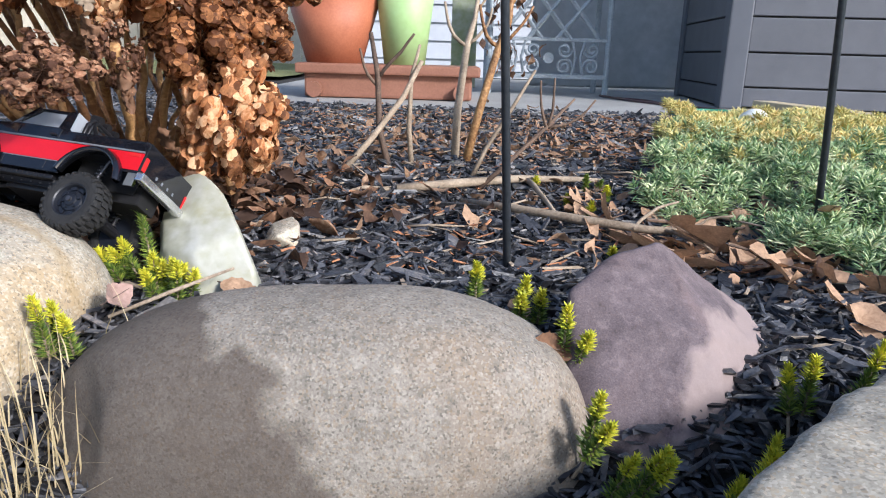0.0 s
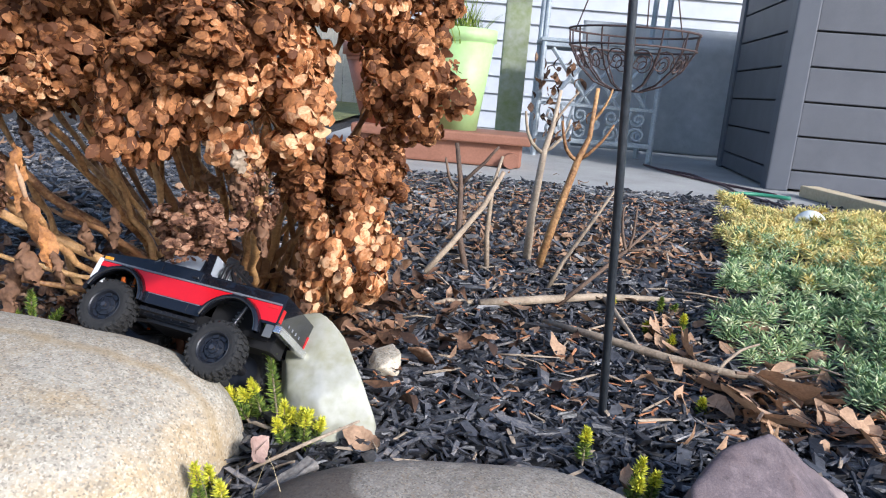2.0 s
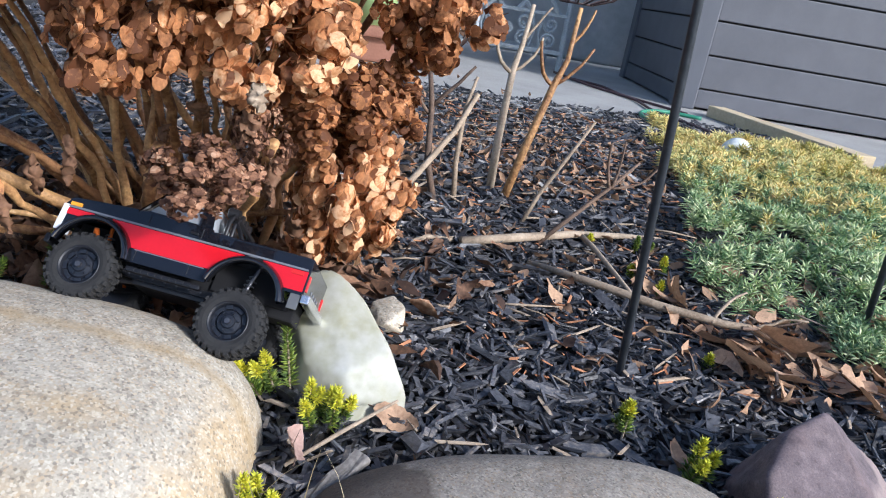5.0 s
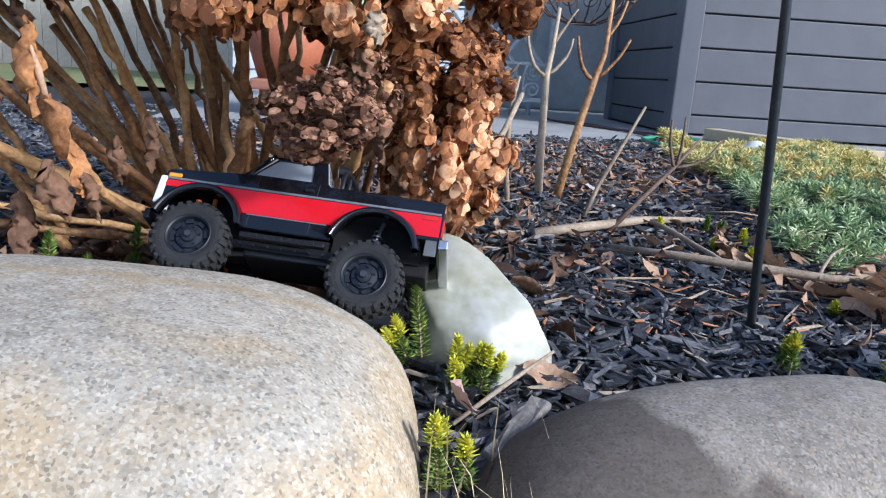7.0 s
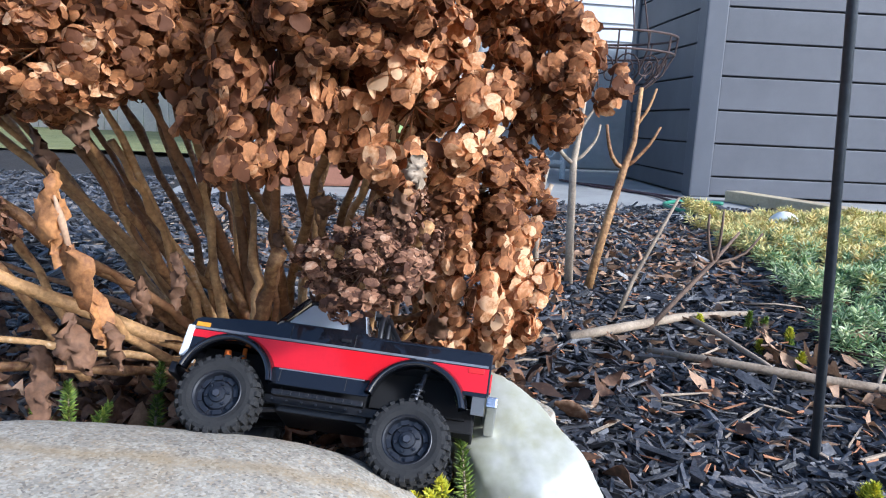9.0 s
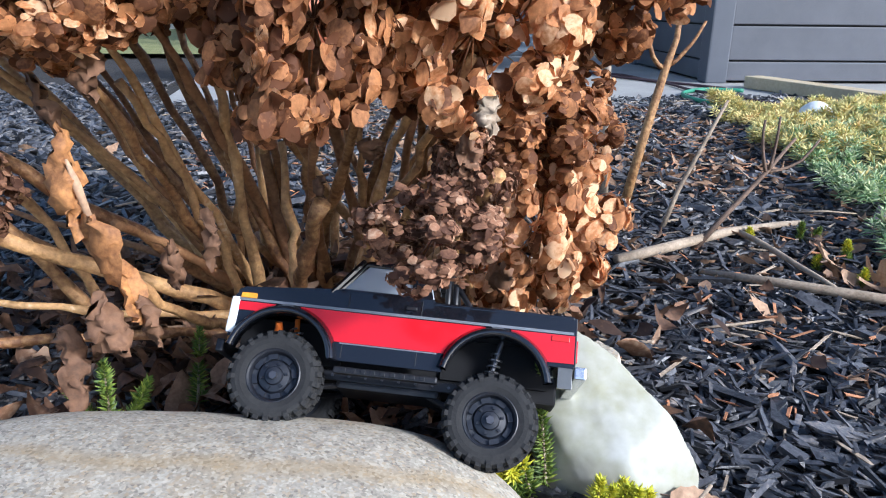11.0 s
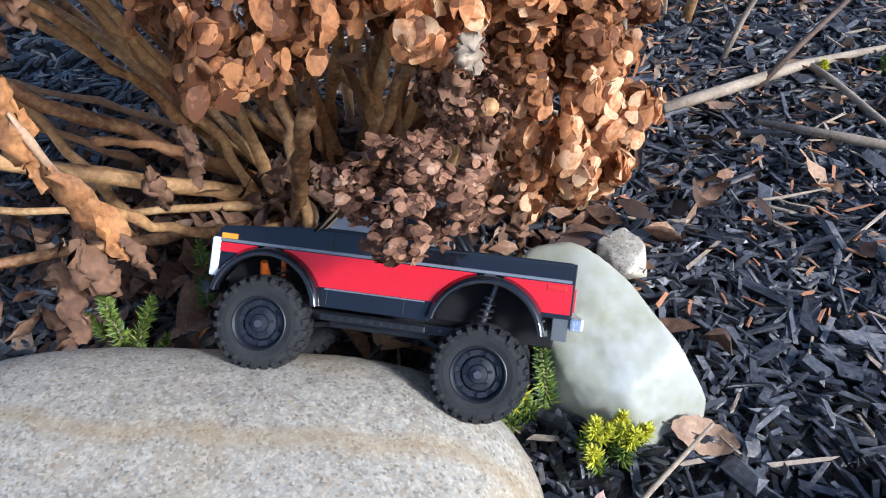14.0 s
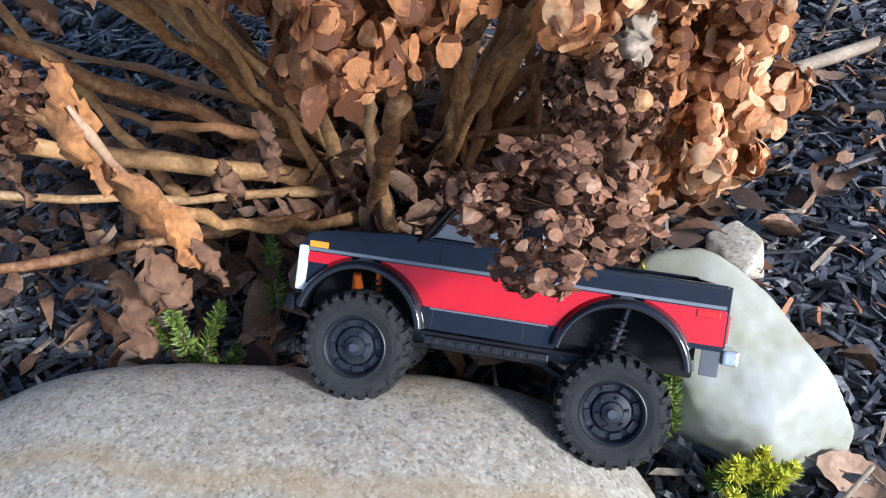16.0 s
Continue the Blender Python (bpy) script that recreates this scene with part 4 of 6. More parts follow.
SPRIGS = [
    (-0.252, 0.600, -0.005, 0.055, 3, (-0.1, -0.1), Y), (-0.585, 0.878, 0.035, 0.070, 3, (0.05, -0.1), O), (-0.245, 0.885, 0.02, 0.075, 1, (0.05, -0.15), Y), (-0.235, 0.795, 0.005, 0.115, 1, (-0.12, -0.05), O), (-0.250, 0.785, 0.01, 0.045, 3, (-0.3, -0.1), Y),
    (-0.214, 0.748, 0.0, 0.050, 4, (0.0, -0.15), Y), (-0.192, 0.742, 0.0, 0.044, 3, (0.1, -0.2), Y), (0.195, 0.600, 0.005, 0.055, 3, (0.0, -0.2), Y), (0.165, 0.685, 0.01, 0.045, 3, (0.1, -0.1), Y),
    (0.125, 0.755, 0.01, 0.035, 2, (0.0, 0.0), Y), (0.225, 0.490, -0.06, 0.06, 3, (0.5, -0.2), Y), (0.205, 0.520, -0.03, 0.05, 2, (0.1, -0.2), Y), (0.300, 0.475, -0.075, 0.075, 3, (0.4, 0.0), Y), (0.355, 0.500, -0.06, 0.07, 3, (0.5, 0.0), Y),
    (0.395, 0.570, -0.02, 0.05, 2, (0.0, -0.1), Y), (0.440, 0.580, -0.02, 0.06, 2, (0.3, 0.0), Y), (0.245, 0.420, -0.10, 0.05, 4, (0.0, 0.0), O), (0.29, 1.19, 0.01, 0.03, 1, (0, 0), Y), (0.315, 1.13, 0.01, 0.03, 1, (0.1, 0), Y), (0.36, 1.22, 0.02, 0.03, 2, (0, 0), Y),
    (0.34, 1.30, 0.02, 0.035, 2, (0, 0), O), (0.31, 0.93, 0.0, 0.02, 1, (0, 0), Y), (-0.525, 0.928, 0.03, 0.070, 1, (0.1, 0.1), O), (-0.580, 0.855, 0.01, 0.055, 2, (0.4, -0.1), O), (0.25, 1.30, 0.02, 0.03, 1, (0, 0), Y),
]
for i, (x, y, z, h, k, lean, tip) in enumerate(SPRIGS):
    sprig("stonecrop_sprig", x, y, z, h, k, lean, tip, 100 + i, "yellow-tipped stonecrop sprig growing between the stones" if tip == Y else "olive green stonecrop sprig in the mulch")


# ---- twigs, branches, loose leaves ----
def stick(name, pts, radii, material, label, cat="twig", forks=()):
    t = thing(name, label, cat, pose(*pts[0]))
    o = Vector(pts[0])
    part("shoot", tube([Vector(p) - o for p in pts], radii, 8), material, t, smooth=True)
    for a, b, c, r in forks:
        part("side_shoot", tube([q - o for q in bez(a, b, c, 5, 0.001)], [r, r * 0.95, r * 0.9, r * 0.8, r * 0.7, r * 0.6], 6), material, t, smooth=True)
    return t


stick("fallen_branch", [(0.005, 1.235, 0.040), (0.10, 1.262, 0.047), (0.22, 1.305, 0.052), (0.33, 1.34, 0.048), (0.42, 1.375, 0.040)], [0.0085, 0.0082, 0.007, 0.0055, 0.003], "twig", "pale broken branch lying on the mulch", "branch",
      [((0.235, 1.305, 0.05), (0.25, 1.2, 0.045), (0.262, 1.09, 0.03), 0.005)])
stick("fallen_branch", [(0.115, 1.20, 0.030), (0.20, 1.13, 0.034), (0.29, 1.06, 0.035), (0.38, 1.03, 0.030), (0.47, 1.02, 0.030)], [0.0045, 0.0065, 0.007, 0.006, 0.004], "twig", "pale grey branch lying across the mulch", "branch",
      [((0.36, 1.03, 0.03), (0.39, 1.06, 0.06), (0.44, 1.09, 0.06), 0.003), ((0.40, 1.03, 0.03), (0.43, 0.99, 0.03), (0.45, 0.95, 0.02), 0.003), ((0.42, 1.02, 0.03), (0.46, 1.03, 0.05), (0.49, 1.0, 0.06), 0.0025)])
stick("bare_twig", [(0.145, 1.275, 0.035), (0.20, 1.29, 0.085), (0.262, 1.30, 0.145), (0.31, 1.31, 0.195)], [0.0048, 0.0042, 0.0035, 0.002], "twig_dark", "dark bare forked twig rising from the mulch", "twig",
      [((0.262, 1.30, 0.145), (0.25, 1.3, 0.17), (0.248, 1.3, 0.225), 0.003), ((0.265, 1.30, 0.147), (0.275, 1.3, 0.18), (0.272, 1.3, 0.23), 0.0028), ((0.265, 1.30, 0.145), (0.31, 1.3, 0.145), (0.345, 1.3, 0.195), 0.0028)])
shrub = thing("dormant_shrub", "leafless shrub of pale upright stems with forked tips", "shrub", pose(0.1, 1.5, 0.03))
SO = Vector((0.1, 1.5, 0.03))
for pts, radii, mt, forks in (
    ([(0.105, 1.536, 0.03), (0.108, 1.56, 0.15), (0.125, 1.62, 0.285), (0.14, 1.64, 0.34), (0.15, 1.65, 0.42)], [0.0068, 0.0062, 0.0055, 0.004, 0.003], "twig", [((0.124, 1.618, 0.28), (0.08, 1.61, 0.30), (0.075, 1.61, 0.37), 0.0035), ((0.126, 1.62, 0.285), (0.17, 1.62, 0.31), (0.175, 1.62, 0.36), 0.003), ((0.138, 1.64, 0.34), (0.16, 1.64, 0.38), (0.19, 1.65, 0.42), 0.0025)]),
    ([(0.123, 1.494, 0.03), (0.15, 1.50, 0.15), (0.185, 1.51, 0.28), (0.205, 1.52, 0.33), (0.21, 1.52, 0.43)], [0.0068, 0.0062, 0.0055, 0.004, 0.003], "cane", [((0.185, 1.51, 0.28), (0.15, 1.51, 0.30), (0.145, 1.51, 0.36), 0.0035), ((0.19, 1.51, 0.285), (0.23, 1.51, 0.31), (0.25, 1.51, 0.36), 0.003), ((0.207, 1.52, 0.36), (0.23, 1.52, 0.39), (0.24, 1.52, 0.43), 0.0025)]),
    ([(-0.02, 1.42, 0.03), (-0.045, 1.44, 0.12), (-0.05, 1.46, 0.22), (-0.065, 1.47, 0.30)], [0.005, 0.0048, 0.004, 0.003], "twig_dark", [((-0.05, 1.46, 0.215), (-0.01, 1.46, 0.26), (0.02, 1.46, 0.30), 0.0032), ((-0.05, 1.46, 0.2), (-0.08, 1.46, 0.22), (-0.085, 1.46, 0.27), 0.003)]),
    ([(0.02, 1.45, 0.03), (0.012, 1.46, 0.12), (0.015, 1.47, 0.22), (0.03, 1.48, 0.28)], [0.004, 0.0038, 0.003, 0.002], "twig", []),
    ([(-0.12, 1.38, 0.03), (-0.06, 1.42, 0.10), (0.0, 1.45, 0.18), (0.035, 1.47, 0.25)], [0.0048, 0.0045, 0.004, 0.0032], "twig", []),
    ([(0.13, 1.36, 0.03), (0.165, 1.38, 0.10), (0.215, 1.40, 0.18), (0.25, 1.41, 0.24)], [0.0034, 0.003, 0.0026, 0.0018], "twig", []),
):
    st = part("stem", tube([Vector(p) - SO for p in pts], [1.35 * r for r in radii], 8), mt, shrub, smooth=True)
    for a, b, e, r in forks:
        part("fork", tube([q - SO for q in bez(a, b, e, 5, 0.001)], [1.3 * r * k for k in (1, 0.95, 0.9, 0.8, 0.7, 0.6)], 6), mt, st, smooth=True)
stick("fallen_twig", [(-0.09, 1.22, 0.03), (-0.05, 1.24, 0.04), (0.0, 1.25, 0.035)], [0.004, 0.0042, 0.003], "twig", "short pale twig on the mulch", "twig")
stick("fallen_twig", [(-0.23, 0.665, 0.014), (-0.18, 0.70, 0.03), (-0.128, 0.735, 0.045)], [0.0018, 0.0022, 0.0014], "twig", "thin pale twig between the stones", "twig")
stick("fallen_twig", [(0.03, 1.04, 0.022), (0.07, 1.035, 0.026), (0.13, 1.05, 0.022)], [0.0016, 0.002, 0.001], "pale_leaf", "thin white twig on the mulch", "twig", [((0.06, 1.037, 0.025), (0.08, 1.02, 0.026), (0.10, 1.015, 0.022), 0.0012)])
for i in range(22):
    x, y = rng.uniform(-0.25, 0.75), rng.uniform(0.85, 2.3)
    a, L = rng.uniform(0, 6.28), rng.uniform(0.05, 0.16)
    z = float(ground_z(x, y)) + 0.014
    stick("fallen_twig", [(x, y, z), (x + math.cos(a) * L * 0.5, y + math.sin(a) * L * 0.5, z + 0.008), (x + math.cos(a + 0.3) * L, y + math.sin(a + 0.3) * L, z + 0.002)], [0.0018, 0.0017, 0.001], "twig" if i % 3 else "twig_dark", "thin dry twig lying on the mulch", "twig")
# a split piece of bark between the boulders
bm = bmesh.new()
box(bm, -0.034, 0.034, -0.008, 0.008, -0.005, 0.005, 0.002)
bmesh.ops.subdivide_edges(bm, edges=bm.edges[:], cuts=3, use_grid_fill=True)
for v in bm.verts:
    v.co += Vector((noise.noise(v.co * 90), noise.noise(v.co * 120 + Vector((5, 0, 0))), noise.noise(v.co * 150))) * 0.0035
bark = tagged(obj("bark_piece", bm, "grey_bark", None, False), "weathered grey piece of bark wedged between the boulders", "bark")
bark.matrix_basis = pose(-0.185, 0.640, 0.020, 8, -22, 38)


def oak(x, y, z, L, yaw, pit, rol, material, label, lobes=True, seed=0):
    """A lobed, curled dead leaf with thickness and a midrib."""
    r = np.random.default_rng(seed)
    k = 15
    V, Fc = [], []
    for i in range(k + 1):
        u = i / k
        w = math.sin(math.pi * min(1, u * 0.95 + 0.04)) ** 0.7 * (0.28 + (0.14 * math.sin(u * 22) if lobes else 0.02 * math.sin(u * 60)))
        for j in (-2, -1, 0, 1, 2):
            z_ = 0.10 * math.cos(u * 5) + 0.25 * (j / 2) ** 2 * w + r.normal(0, 0.012)
            V.append(((u - 0.5) * L, w * j / 2 * L, z_ * L))
    for i in range(k):
        for j in range(4):
            o = i * 5 + j
            Fc.append((o, o + 1, o + 6, o + 5))
    me = bpy.data.meshes.new("blade")
    me.from_pydata(V, [], Fc)
    me.polygons.foreach_set("use_smooth", [True] * len(me.polygons))
    t = thing("dead_leaf", label, "leaf", pose(x, y, z, pit, rol, yaw), "dead leaves")
    b = new("blade", me)
    b.parent = t
    finish(b, material)
    part("stalk", tube([(-L * 0.7, 0, L * 0.08), (-L * 0.5, 0, L * 0.09), (0, 0, -L * 0.075 + 0.001), (L * 0.4, 0, L * 0.02)], [L * 0.014, L * 0.014, L * 0.01, L * 0.004], 5), "twig_dark", t)
    return t


OAK = [(0.40, 0.935, 0.018, 0.14, 60, 10, 8), (0.46, 0.985, 0.030, 0.13, 20, -15, 10), (0.36, 1.01, 0.02, 0.11, 100, 10, 0), (0.35, 1.13, 0.025, 0.09, 70, 60, 0), (0.52, 0.86, 0.02, 0.10, -20, 5, 12), (0.33, 1.20, 0.03, 0.08, 30, 30, 10), (0.47, 0.90, 0.018, 0.09, 140, 0, 0),
       (-0.465, 0.955, 0.045, 0.10, 10, 25, 0), (-0.35, 0.88, 0.03, 0.09, 60, 20, 15), (-0.30, 0.93, 0.035, 0.07, -30, 50, 0), (-0.43, 0.935, 0.035, 0.07, 90, -30, 0), (0.60, 0.82, 0.02, 0.08, 45, 0, 20), (0.55, 1.28, 0.07, 0.06, 10, 10, 0), (0.63, 1.02, 0.07, 0.05, 80, 0, 10), (0.75, 1.35, 0.075, 0.06, 20, 10, 0)]
for i, o in enumerate(OAK):
    oak(*o[:3], o[3] * (1.25 if i < 7 else 1.0), *o[4:], "oak_leaf", "curled tan lobed oak leaf lying on the mulch" if i < 7 else "curled brown dead leaf", i < 7 or i == 11, 200 + i)
oak(-0.222, 0.672, 0.034, 0.050, 85, 55, 0, "pink_leaf", "small pinkish dead leaf standing between boulders", False, 230)
oak(-0.205, 0.610, 0.0, 0.05, 40, 70, 0, "dead_leaf", "brown dead leaf between the boulders", False, 231)
oak(0.185, 0.585, 0.03, 0.045, 20, 60, 20, "dead_leaf", "curled dark brown leaf beside the rock", False, 232)
oak(-0.125, 0.745, 0.018, 0.05, -30, 25, 0, "oak_leaf", "torn tan leaf at the white stone", False, 233)

# dry grass in front of the boulders
V, Fc = [], []
for i in range(170):
    x, y = rng.normal(-0.235, 0.030), rng.normal(0.50, 0.045)
    z = float(ground_z(x, y))
    a, L, b = rng.uniform(0, 6.28), rng.uniform(0.03, 0.13), rng.uniform(0.2, 1.2)
    d = np.array((math.cos(a), math.sin(a), 0))
    s = np.array((-d[1], d[0], 0)) * 0.0009
    k0 = len(V)
    for j, u in enumerate((0, 0.4, 0.75, 1)):
        p = np.array((x, y, z)) + d * L * b * u * u * 0.6 + np.array((0, 0, L * (u - 0.35 * b * u * u)))
        V += [tuple(p - s * (1.05 - u)), tuple(p + s * (1.05 - u))]
    Fc += [(k0 + 2 * j, k0 + 2 * j + 1, k0 + 2 * j + 3, k0 + 2 * j + 2) for j in range(3)]
tagged(raw("dry_grass", V, Fc, "grass"), "dry straw-coloured grass between the boulders", "grass", kind="stuff")


# ---- garden poles and basket ----
def pole(name, base, top, label):
    t = thing(name, label, "garden hook", pose(*base))
    d = Vector(top) - Vector(base)
    part("shaft", tube([Vector((0, 0, 0)) - d * 0.06, d * 0.5, d], [0.0054, 0.0054, 0.0054], 12), "pole", t, smooth=True)
    hook = [d + Vector((0.09 * (1 - math.cos(a)), 0, 0.12 * math.sin(a))) for a in np.linspace(0, math.pi * 1.15, 14)]
    part("hook", tube(hook, 0.0058, 10), "pole", t, smooth=True)
    return t


pole("shepherd_hook", (0.170, 0.890, 0.0), (0.085, 0.90, 1.45), "dark painted steel shepherd's hook pole stuck in the mulch")
pole("shepherd_hook", (0.640, 1.065, 0.03), (0.575, 1.08, 1.45), "thin dark steel garden pole stuck in the sedum")

bas = thing("hanging_basket", "empty rusty scrollwork wire hanging basket on chains", "basket", pose(0.40, 2.2, 0.60))
bm = bmesh.new()


def ringpts(r, z, n=40):
    return [Vector((r * math.cos(a), r * math.sin(a), z)) for a in np.linspace(0, 2 * math.pi, n + 1)]


for r, z in ((0.185, 0.0), (0.180, -0.045)):
    part("rim", tube(ringpts(r, z), 0.0032, 6), "rust", bas)
part("base_ring", tube(ringpts(0.045, -0.165, 20), 0.0032, 6), "rust", bas)
for i in range(14):
    a = 2 * math.pi * i / 14
    d = Vector((math.cos(a), math.sin(a), 0))
    part("rib", tube([d * 0.185, d * 0.180 + Vector((0, 0, -0.045)), d * 0.150 + Vector((0, 0, -0.10)), d * 0.10 + Vector((0, 0, -0.145)), d * 0.045 + Vector((0, 0, -0.165))], 0.0024, 6), "rust", bas)
    e = Vector((-d.y, d.x, 0))
    sp = []
    for k in range(22):
        th = k * 0.5
        rr = 0.034 * (1 - k / 26)
        c = d * (0.152 - 0.01) + Vector((0, 0, -0.085)) + e * 0.03
        sp.append(c + e * rr * math.cos(th) + Vector((0, 0, rr * math.sin(th))) + d * (0.4 * rr * math.sin(th)))
    part("scroll", tube(sp, 0.0021, 5), "rust", bas)
for i in range(3):
    a = 2 * math.pi * i / 3 + 0.5
    part("chain", tube([(0.185 * math.cos(a), 0.185 * math.sin(a), 0), (0, 0, 0.55)], 0.0022, 5), "rust", bas)
part("hanger", tube([(0, 0, 0.54), (0, 0, 1.2), (0, 0, 1.86)], 0.003, 6), "rust", bas)


# ---- patio and what stands on it ----
def patio_y(x):
    return 2.82 - 0.164 * (x + 0.2)


bm = bmesh.new()
pp = [(-0.95, patio_y(-0.95)), (4.5, patio_y(4.5)), (4.5, 8.0), (-0.95, 8.0)]
a = [bm.verts.new((x, y, -0.10)) for x, y in pp]
b = [bm.verts.new((x, y, 0.052)) for x, y in pp]
bm.faces.new(a[::-1])
bm.faces.new(b)
for i in range(4):
    bm.faces.new((a[i], a[(i + 1) % 4], b[(i + 1) % 4], b[i]))
bmesh.ops.bevel(bm, geom=[e for e in bm.edges if abs(e.verts[0].co.z - e.verts[1].co.z) < 0.01 and e.verts[0].co.z > 0], offset=0.012, segments=3, affect="EDGES")
tagged(obj("patio", bm, "concrete"), "grey concrete patio slab", "patio", kind="structure")

# storage box: corner posts and planks
BW, BD, BH = 1.75, 1.15, 1.25
sb = thing("storage_box", "large charcoal resin storage box with horizontal planks", "storage box", pose(1.335, 3.42, 0.052, 0, 0, -6.5))
part("core", box(bmesh.new(), 0.03, BW - 0.03, 0.03, BD - 0.03, 0.03, BH - 0.02), "gap", sb)
for x, y in ((0, 0), (BW - 0.1, 0), (0, BD - 0.1), (BW - 0.1, BD - 0.1)):
    part("corner_post", box(bmesh.new(), x, x + 0.1, y, y + 0.1, 0.0, BH, 0.008), "resin_post", sb)
k = 0
z = -0.052
while z < BH - 0.05:
    low, top = max(z, 0.012), min(z + 0.147, BH)
    part("plank", box(bmesh.new(), 0.101, BW - 0.101, 0.012, 0.032, low, top, 0.004), "resin", sb)
    part("plank", box(bmesh.new(), 0.012, 0.032, 0.101, BD - 0.101, low, top, 0.004), "resin", sb)
    part("plank", box(bmesh.new(), BW - 0.032, BW - 0.012, 0.101, BD - 0.101, low, top, 0.004), "resin", sb)
    part("plank", box(bmesh.new(), 0.101, BW - 0.101, BD - 0.032, BD - 0.012, low, top, 0.004), "resin", sb)
    z += 0.155
part("lid", box(bmesh.new(), -0.03, BW + 0.03, -0.03, BD + 0.03, BH, BH + 0.07, 0.015), "resin_post", sb)
bm = box(bmesh.new(), -0.045, 0.045, 0, 0.85, 0, 0.05, 0.004)
tm = tagged(obj("timber", bm, "timber"), "pale sawn timber lying on the patio by the storage box", "timber")
tm.matrix_basis = pose(1.60, 2.40, 0.053, 0, 0, 10)

pl = thing("planter_box", "reddish-brown rectangular planter with a thick rim", "planter", pose(-0.19, 3.5, 0.055))
part("trough", box(bmesh.new(), -0.38, 0.38, -0.14, 0.14, 0.0, 0.115, 0.012), "planter", pl)
part("rim", box(bmesh.new(), -0.415, 0.415, -0.175, 0.175, 0.105, 0.15, 0.010), "planter", pl)
for x in (-0.33, 0.33):
    part("foot", cyl(bmesh.new(), (x, -0.185, 0.035), (x, -0.145, 0.035), 0.035, 0.035, 16), "planter", pl)


def pot(name, x, y, z, r0, r1, h, material, label):
    t = thing(name, label, "flower pot", pose(x, y, z))
    n = 40
    prof = [(r0, 0), (r1 * 0.93, h - 0.06), (r1 * 0.93, h - 0.06), (r1, h - 0.055), (r1, h), (r1 - 0.012, h), (r1 - 0.02, h - 0.08)]
    bm = bmesh.new()
    rings = [[bm.verts.new((r * math.cos(2 * math.pi * i / n), r * math.sin(2 * math.pi * i / n), zz)) for i in range(n)] for r, zz in prof]
    for p, q in zip(rings, rings[1:]):
        for i in range(n):
            bm.faces.new((p[i], p[(i + 1) % n], q[(i + 1) % n], q[i]))
    bm.faces.new(rings[0][::-1])
    part("shell", bm, material, t, smooth=True)
    part("soil", cyl(bmesh.new(), (0, 0, h - 0.1), (0, 0, h - 0.075), r1 - 0.03, r1 - 0.03, 30), "soil", t)
    return t


pot("flower_pot", -0.455, 3.52, 0.205, 0.13, 0.235, 0.36, "terracotta", "large terracotta-coloured plastic flower pot on the planter")
gp = pot("flower_pot", -0.125, 3.50, 0.205, 0.095, 0.155, 0.46, "green_pot", "tall pale green plastic flower pot")
V, Fc = [], []
for i in range(160):
    a, L, b = rng.uniform(0, 6.28), rng.uniform(0.12, 0.3), rng.uniform(0.2, 1)
    d = np.array((math.cos(a), math.sin(a), 0))
    s = np.array((-d[1], d[0], 0)) * 0.004
    o = np.array((rng.normal(0, 0.04), rng.normal(0, 0.04), 0.385))
    k0 = len(V)
    for u in (0, 0.4, 0.75, 1):
        p = o + d * L * b * u * u + np.array((0, 0, L * (u - 0.3 * b * u * u)))
        V += [tuple(p - s * (1.05 - u)), tuple(p + s * (1.05 - u))]
    Fc += [(k0 + 2 * j, k0 + 2 * j + 1, k0 + 2 * j + 3, k0 + 2 * j + 2) for j in range(3)]
raw("grass_tuft", V, Fc, "stonecrop", gp)

# cast iron stand with scroll work
ar = thing("iron_stand", "grey painted cast iron stand with scrolled lattice", "garden stand", pose(0.305, 4.2, 0.052))
W_, H_ = 0.66, 1.15
for x in (0.0, W_):
    for y in (0.0, 0.35):
        part("leg", cyl(bmesh.new(), (x, y, 0), (x, y, H_), 0.016, 0.016, 10), "metal_grey", ar)
for y in (0.0, 0.35):
    for z in (0.10, 0.62, 1.1):
        part("rail", box(bmesh.new(), 0, W_, y - 0.012, y + 0.012, z - 0.012, z + 0.012, 0.003), "metal_grey", ar)
part("shelf", box(bmesh.new(), -0.02, W_ + 0.02, -0.02, 0.37, 0.635, 0.655, 0.004), "metal_grey", ar)
for cx in (0.17, 0.33, 0.49):
    for s in (-1, 1):
        part("lattice_bar", tube([(cx - s * 0.12, 0, 0.30), (cx + s * 0.12, 0, 0.60)], 0.013, 6), "metal_grey", ar)
for cx, side in ((0.09, 1), (0.24, -1), (0.42, 1), (0.57, -1)):
    for cz, rr, up_ in ((0.155, 0.045, 1), (0.245, 0.042, -1)):
        part("scroll", tube([Vector((cx + side * rr * (1 - k / 34) * math.cos(0.36 * k), 0, cz + up_ * rr * (1 - k / 34) * math.sin(0.36 * k))) for k in range(27)], 0.0085, 6), "metal_grey", ar)
    part("scroll", tube([(cx + side * 0.045, 0, 0.11), (cx + side * 0.062, 0, 0.20), (cx + side * 0.042, 0, 0.29)], 0.0085, 6), "metal_grey", ar)
part("rosette", cyl(bmesh.new(), (0.33, -0.012, 0.20), (0.33, 0.012, 0.20), 0.030, 0.030, 14), "metal_grey", ar)
part("rail", box(bmesh.new(), 0, W_, -0.010, 0.010, 0.29, 0.31, 0.003), "metal_grey", ar)
V, Fc = [], []
vv, q = leaf_arrays(60, (0.04, 0.08), (0.02, 0.04), 0.5, 77)
